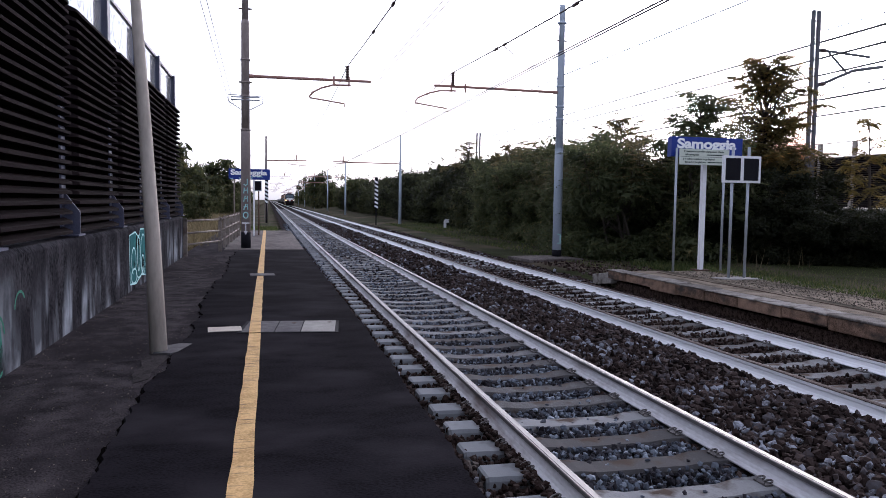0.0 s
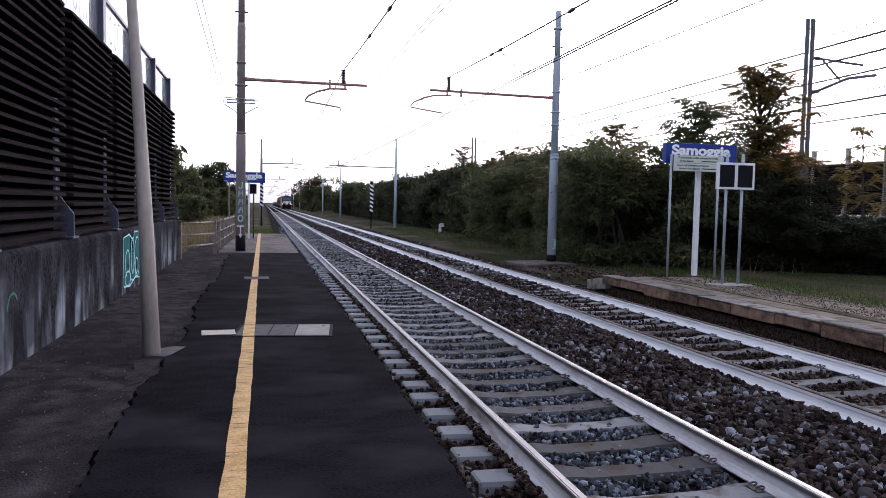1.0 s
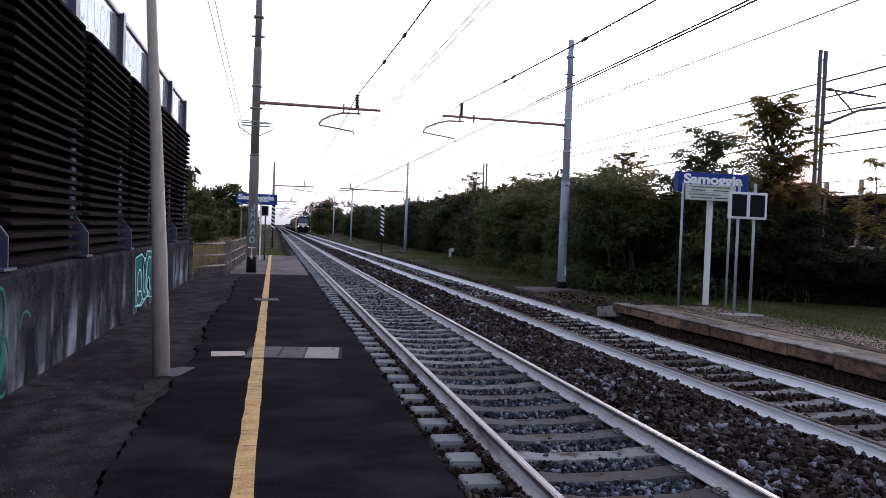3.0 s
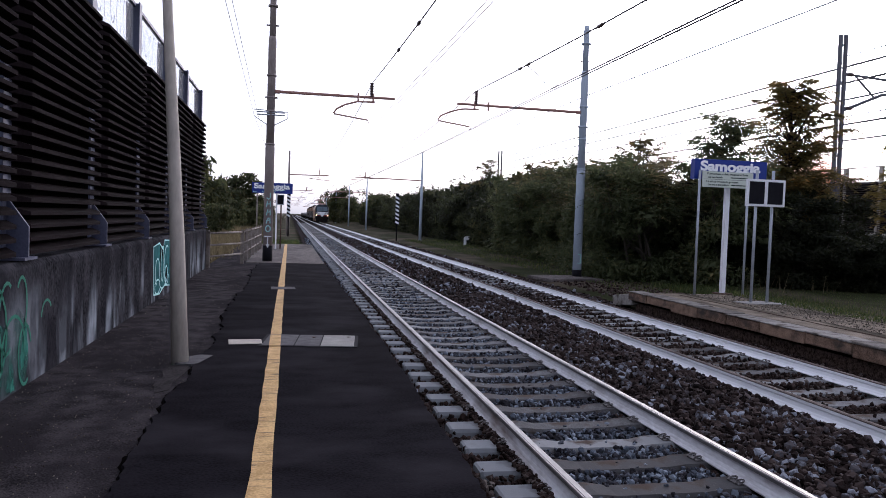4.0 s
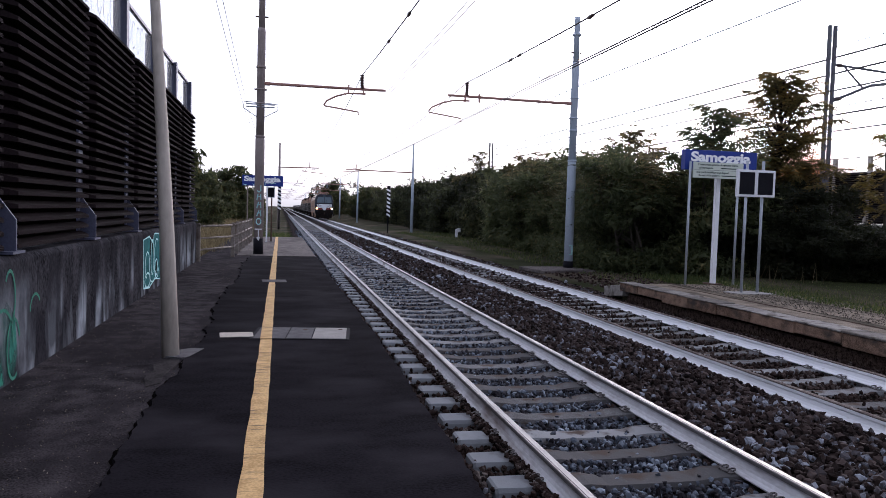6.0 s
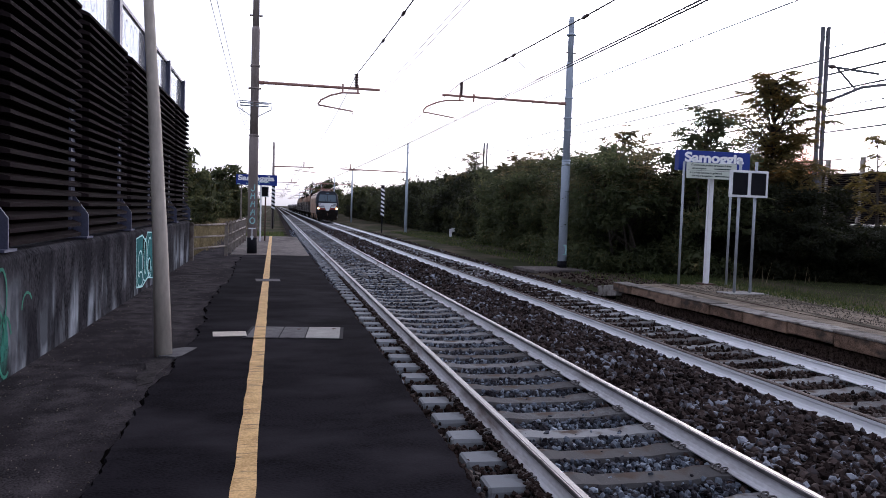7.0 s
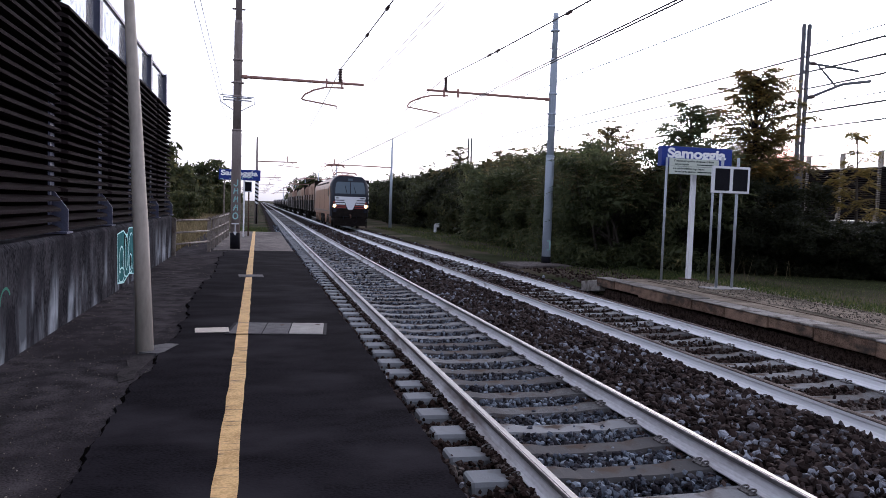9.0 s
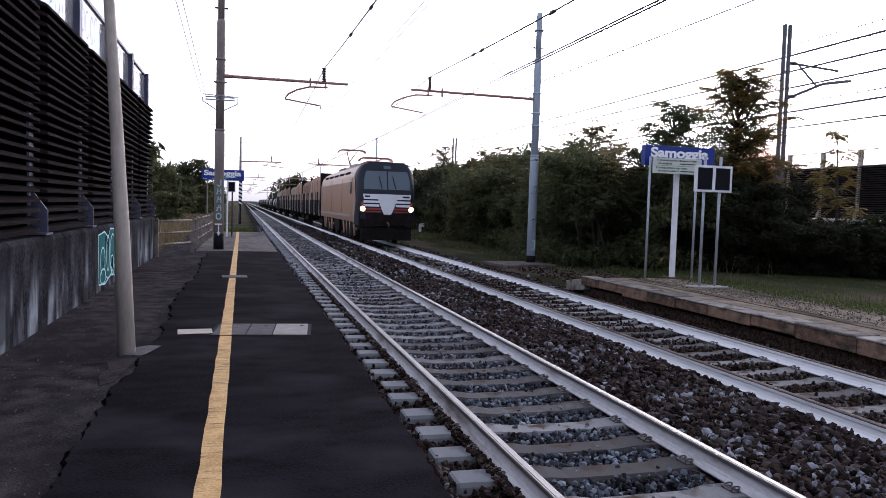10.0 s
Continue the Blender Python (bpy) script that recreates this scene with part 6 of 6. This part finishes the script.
        part("lettering_patch", bm, LOCO_ROOF, t, "pale lettering panel")
    bm = bmesh.new()
    box(bm, -1.2, 1.2, 0.15, 0.5, 0.75, 1.15)
    box(bm, -1.1, 1.1, 0.12, 0.4, 0.22, 0.75)
    part("buffer_beam", bm, UNDER, t, "dark buffer beam and snow plough", 0.03)
    bm = bmesh.new()
    box(bm, -1.1, 1.1, 0.5, LOCO - 0.3, 0.62, 0.98)
    for y in (3.0, 7.6, 12.0):
        box(bm, -1.22, 1.22, y - 0.9, y + 0.9, 0.35, 0.95)
    part("underframe", bm, UNDER, t, "black underframe with equipment boxes", 0.02)
    for yb in (3.3, LOCO - 3.3):
        bm = bmesh.new()
        for s in (-1, 1):
            box(bm, s * 1.02 - 0.06, s * 1.02 + 0.06, yb - 2.0, yb + 2.0, 0.42, 0.72)
            for d in (-1.25, 1.25):
                box(bm, s * 1.07 - 0.12, s * 1.07 + 0.10, yb + d - 0.2, yb + d + 0.2, 0.35, 0.8)
                tube(bm, [(s * 1.12, yb + d + 0.45, 0.3), (s * 1.14, yb + d + 0.45, 0.95)], 0.05, 8)
        part("bogie", bm, UNDER, t, "", 0.015)
        for s in (-1, 1):
            for d in (-1.7, -0.6, 0.6, 1.7):
                bm = bmesh.new()
                tube(bm, [(s * 1.17, yb + d, 0.34), (s * 1.2, yb + d + 0.1, 1.0)], 0.055, 8)
                part("damper", bm, LOCO_SIDE, t, "bronze-grey damper")
            bm = bmesh.new()
            box(bm, s * 1.10 - 0.03, s * 1.10 + 0.03, yb - 1.9, yb + 1.9, 0.6, 0.7)
            part("bogie_rail", bm, LOCO_ROOF, t, "pale bogie frame edge")
    for x0, x1 in ((-0.98, -0.76), (0.66, 0.98)):
        bm = bmesh.new()
        front_rows(bm, [(2.06, x0, x1), (2.13, x0, x1)], 0.018)
        part("plate_bar", bm, LOCO_DARK, cab, "dark unreadable plate")
    bm = bmesh.new()
    tube(bm, [(0, 0.1, 0.98), (0, -0.22, 0.95), (0, -0.3, 0.85), (0, -0.22, 0.78)], 0.045, 8)
    part("coupling_hook", bm, RUST, t, "steel coupling hook")
    for x in (-0.45, 0.45):
        bm = bmesh.new()
        tube(bm, [(x, 0.1, 0.8), (x, -0.12, 0.72), (x * 0.9, -0.14, 0.45), (x * 0.7, -0.02, 0.4)], 0.022, 6)
        part("brake_hose", bm, BLACK, t, "black brake hose")
    bm = bmesh.new()
    prism(bm, [(-0.75, 3.5), (0.75, 3.5), (0.6, 3.62), (-0.6, 3.62)], 2.0, LOCO - 1.0)
    part("roof", bm, LOCO_ROOF, t, "pale grey roof hatches", 0.02)
    for y, up in ((3.4, 0.0), (11.2, 1.0)):
        top = 3.93 + 0.89 * up
        knee = (0, y + 0.95, 3.78 + 0.42 * up)
        bm = bmesh.new()
        for sx in (-1, 1):
            tube(bm, [(sx * 0.48, y - 0.75, 3.72), (sx * 0.48, y + 0.75, 3.72)], 0.035, 6)
            for yy in (y - 0.65, y + 0.65):
                tube(bm, [(sx * 0.48, yy, 3.56), (sx * 0.48, yy, 3.60), (sx * 0.48, yy, 3.62), (sx * 0.48, yy, 3.72)], [0.05, 0.08, 0.08, 0.05], 8)
        for yy in (y - 0.75, y + 0.75):
            tube(bm, [(-0.48, yy, 3.72), (0.48, yy, 3.72)], 0.035, 6)
        pan = part("pantograph", bm, ARM_RUST, t, "raised pantograph" if up else "folded pantograph")
        bm = bmesh.new()
        tube(bm, [(0, y - 0.5, 3.74), knee], [0.075, 0.055], 8)
        part("lower_arm", bm, ARM_RUST, pan)
        bm = bmesh.new()
        for sx in (-1, 1):
            tube(bm, [knee, (sx * 0.30, y - 0.1, top - 0.06)], [0.04, 0.025], 6)
        part("upper_arm", bm, ARM_RUST, pan)
        for yy in (y - 0.3, y + 0.12):
            bm = bmesh.new()
            tube(bm, [(-0.80, yy, top - 0.16), (-0.70, yy, top - 0.04), (-0.55, yy, top), (0.55, yy, top), (0.70, yy, top - 0.04), (0.80, yy, top - 0.16)], 0.038, 8)
            part("collector_head", bm, ARM_RUST, pan)
    # roof gear between the pantographs
    for y, l, h in ((5.6, 1.5, 0.16), (7.6, 1.7, 0.22), (9.4, 0.9, 0.14), (13.2, 1.1, 0.18)):
        bm = bmesh.new()
        box(bm, -0.42, 0.42, y - l / 2, y + l / 2, 3.60, 3.62 + h)
        part("roof_box", bm, LOCO_ROOF, t, "pale roof equipment box", 0.03)
    bm = bmesh.new()
    front_rows(bm, [(3.30, -0.16, 0.16), (3.44, -0.15, 0.15)], 0.016)
    part("top_lamp", bm, SCREEN, cab, "unlit top headlight")
    for sx in (-1, 1):
        bm = bmesh.new()
        box(bm, sx * 1.17 - 0.05, sx * 1.17 + 0.05, 0.62, 0.70, 2.55, 2.95)
        part("camera_arm", bm, BLACK, cab, "black rear-view pod", 0.02)
        for k in range(7):
            bm = bmesh.new()
            box(bm, sx * 1.12 - 0.02, sx * 1.12 + 0.03, 2.6 + 1.5 * k, 2.75 + 1.5 * k, 0.86, 0.97)
            part("jacking_pad", bm, UNDER, t)
        for y in (5.2, 9.4):
            bm = bmesh.new()
            box(bm, sx * 1.302 - 0.004, sx * 1.302 + 0.006, y, y + 0.018, 1.3, 2.95)
            part("panel_joint", bm, UNDER, t)
    wheels = [build_wheelset(t, y, 0.52) for y in (2.05, 4.55, LOCO - 4.55, LOCO - 2.05)]
    return t, wheels


def wagon_under(t, length):
    bm = bmesh.new()
    box(bm, -1.2, 1.2, 0.4, length - 0.4, 0.92, 1.12)
    box(bm, -0.25, 0.25, 0.4, length - 0.4, 0.55, 0.92)
    part("underframe", bm, UNDER, t)
    ws = []
    for yb in (2.0, length - 2.0):
        for s in (-1, 1):
            bm = bmesh.new()
            prism(bm, [(s * 0.93, 0.45), (s * 1.03, 0.45), (s * 1.03, 0.7), (s * 0.93, 0.7)], yb - 1.3, yb + 1.3)
            part("bogie_side", bm, UNDER, t, "", 0.015)
        for d in (-0.9, 0.9):
            ws.append(build_wheelset(t, yb + d, 0.45))
    for y in (0.0, length):
        for s in (-1, 1):
            bm = bmesh.new()
            tube(bm, [(s * 0.86, y, 1.0), (s * 0.86, y + (0.42 if y < 1 else -0.42), 1.0)], [0.18, 0.08], 12)
            part("buffer", bm, UNDER, t)
    return ws


def build_covered_wagon(mats, tops):
    length = 14.6
    t = thing("goods_wagon", "high-sided goods wagon under brown tarpaulins", "goods wagon", 6.07, 0, 0, 0, "wagons of the goods train")
    ws = wagon_under(t, length)
    for q, (a, b) in enumerate(((0.35, 7.2), (7.4, length - 0.35))):
        bm = bmesh.new()
        h = tops[q]
        sect = [(1.28, 1.15), (1.30, 2.0), (1.28, h - 0.4), (1.1, h - 0.13), (0.5, h)]
        prism(bm, sect + [(-x, z) for x, z in sect[::-1]], a, b)
        body = part("load_box", bm, mats[q], t, "tarpaulin-covered box", 0.03)
        for s in (-1, 1):
            bm = bmesh.new()
            box(bm, s * 1.305 - 0.012, s * 1.305 + 0.012, a, b, 1.1, 1.95)
            part('side_board', bm, UNDER, body, 'dark lower side boards')
        bm = bmesh.new()
        box(bm, -1.27, 1.27, a - 0.05, a - 0.005, 1.1, h + 0.04)
        part("head_board", bm, UNDER, body, "dark end board", 0.01)
        for q2 in range(1, 4):
            yy = a + (b - a) * q2 / 4
            bm = bmesh.new()
            seam = [(1.285, 1.95), (1.305, 2.0), (1.29, h - 0.4), (1.11, h - 0.12), (0.5, h + 0.012)]
            tube(bm, [(x, yy, z) for x, z in seam] + [(-x, yy, z) for x, z in seam[::-1]], 0.022, 5)
            part("strap", bm, TARP_DARK, body, "dark tarpaulin strap")
        n = 6
        for k in range(n + 1):
            y = a + 0.1 + (b - a - 0.2) * k / n
            for s in (-1, 1):
                bm = bmesh.new()
                box(bm, s * 1.31 - 0.03, s * 1.31 + 0.03, y - 0.06, y + 0.06, 0.95, 2.45)
                part("stanchion", bm, UNDER if k % 3 else LOCO_ROOF, t)
    return t, ws, length


def build_flat_wagon():
    length = 18.0
    t = thing("flat_wagon", "low flat wagon with dark loads behind end boards", "goods wagon", 6.07, 0, 0, 0, "wagons of the goods train")
    ws = wagon_under(t, length)
    for k in range(4):
        y = 1.0 + 4.1 * k
        bm = bmesh.new()
        prism(bm, [(-1.1, 1.15), (1.1, 1.15), (1.15, 1.6), (0.95, 2.05 + 0.15 * (k % 2)), (-0.95, 2.05 + 0.15 * (k % 2)), (-1.15, 1.6)], y, y + 3.6)
        part("load", bm, (UNDER, LOCO_DARK, RUST, LOCO_ROOF)[k], t, "", 0.08)
    return t, ws, length


SPEED, START = 18.6, 217.0
TRAIN = []


def build_train():
    loco, lw = build_loco()
    TRAIN.append((loco, 0.0))
    at = LOCO + 0.6
    for mats, tops in (((TARP, TARP_DARK), (3.6, 3.45)), ((TARP, TARP_GREY), (3.5, 3.35)), ((TARP_DARK, TARP), (3.45, 3.5)), ((TARP_GREY, TARP_GREY), (3.35, 3.3))):
        c, cw, cl = build_covered_wagon(mats, tops)
        c.matrix_basis = pose(6.07, START + at, 0)
        TRAIN.append((c, at))
        at += cl + 0.5
    flat, fw, fl = build_flat_wagon()
    TRAIN.append((flat, at))
    at += fl + 0.5
    for i in range(6):
        c = copy_thing(flat, pose(6.07, START + at, 0))
        TRAIN.append((c, at))
        at += fl + 0.5
    return lw


LOCO_WHEELS = build_train()
build_grass()
stones("ballast_stones", 21000, 3.50, 5.20, 2.5, 17, 0.064, STONE, "loose brown and grey broken stone between the tracks", False, 1.35)
stones("ballast_stones", 27000, 2.02, 3.32, 2.5, 17, 0.042, STONE_BLUE, "blue-grey broken stone in the near track", True, 1.35)
stones("ballast_stones", 12000, 1.10, 2.06, 2.5, 20, 0.046, STONE_BROWN, "dark oily broken stone beside the near rail", True, 1.35)
stones("ballast_stones", 2600, 1.745, 1.832, 2.5, 20, 0.036, STONE_BROWN, "dark oily stone against the rail foot", False, 1.35, -0.142)
stones("ballast_stones", 6000, 3.24, 3.54, 2.5, 20, 0.044, STONE_BROWN, "dark broken stone inside the rail", True, 1.35)
stones("ballast_stones", 26000, 5.16, 7.7, 3, 20, 0.046, STONE_BROWN, "dark brown broken stone in the far track", True, 1.35, None, 0.115)
stones("ballast_stones", 12000, 1.15, 3.5, 17, 60, 0.060, STONE_BLUE, "blue-grey broken stone along the near track", True, 1.5)
stones("ballast_stones", 17000, 3.5, 8.0, 16, 60, 0.070, STONE, "brown broken stone along the far track", True, 1.5)
stones("grit", 2600, -2.1, -0.85, 2.5, 20, 0.008, GRAVEL, "scattered pale grit on the old asphalt", False, 1.5, PZ - 0.018)
stones("grit", 1100, 1.0, 1.16, 2.5, 24, 0.03, STONE, "crumbled grit along the platform edge", False, 1.4, PZ - 0.07)
stones("gravel", 5200, 8.9, 10.65, 2, 15.2, 0.018, GRAVEL, "loose gravel and crumbs on the opposite platform", False, 0.8, OZ - 0.012)
stones("gravel", 2600, 7.3, 7.75, 4, 16, 0.05, STONE_BROWN, "earthy stones under the opposite platform's edge", False, 1.0, -0.2)
stones("gravel", 900, 8.2, 11.4, 15.6, 24, 0.06, STONE_BROWN, "scattered stones on the bare soil by the platform end", False, 1.0, -0.12)
build_tracks()


def motions():
    """The goods train rolls in at a steady speed, its wheels turning."""
    for ob, back in TRAIN:
        walk(ob, [(k / 10, pose(6.07, START - SPEED * k / 10 + back, 0)) for k in range(101)])
    for w in LOCO_WHEELS:
        y, r = w.matrix_basis.translation.y, 0.52
        walk(w, [(k / FPS, pose(0, y, r, math.degrees(SPEED * k / FPS / r), 0, 0)) for k in range(301)])


motions()
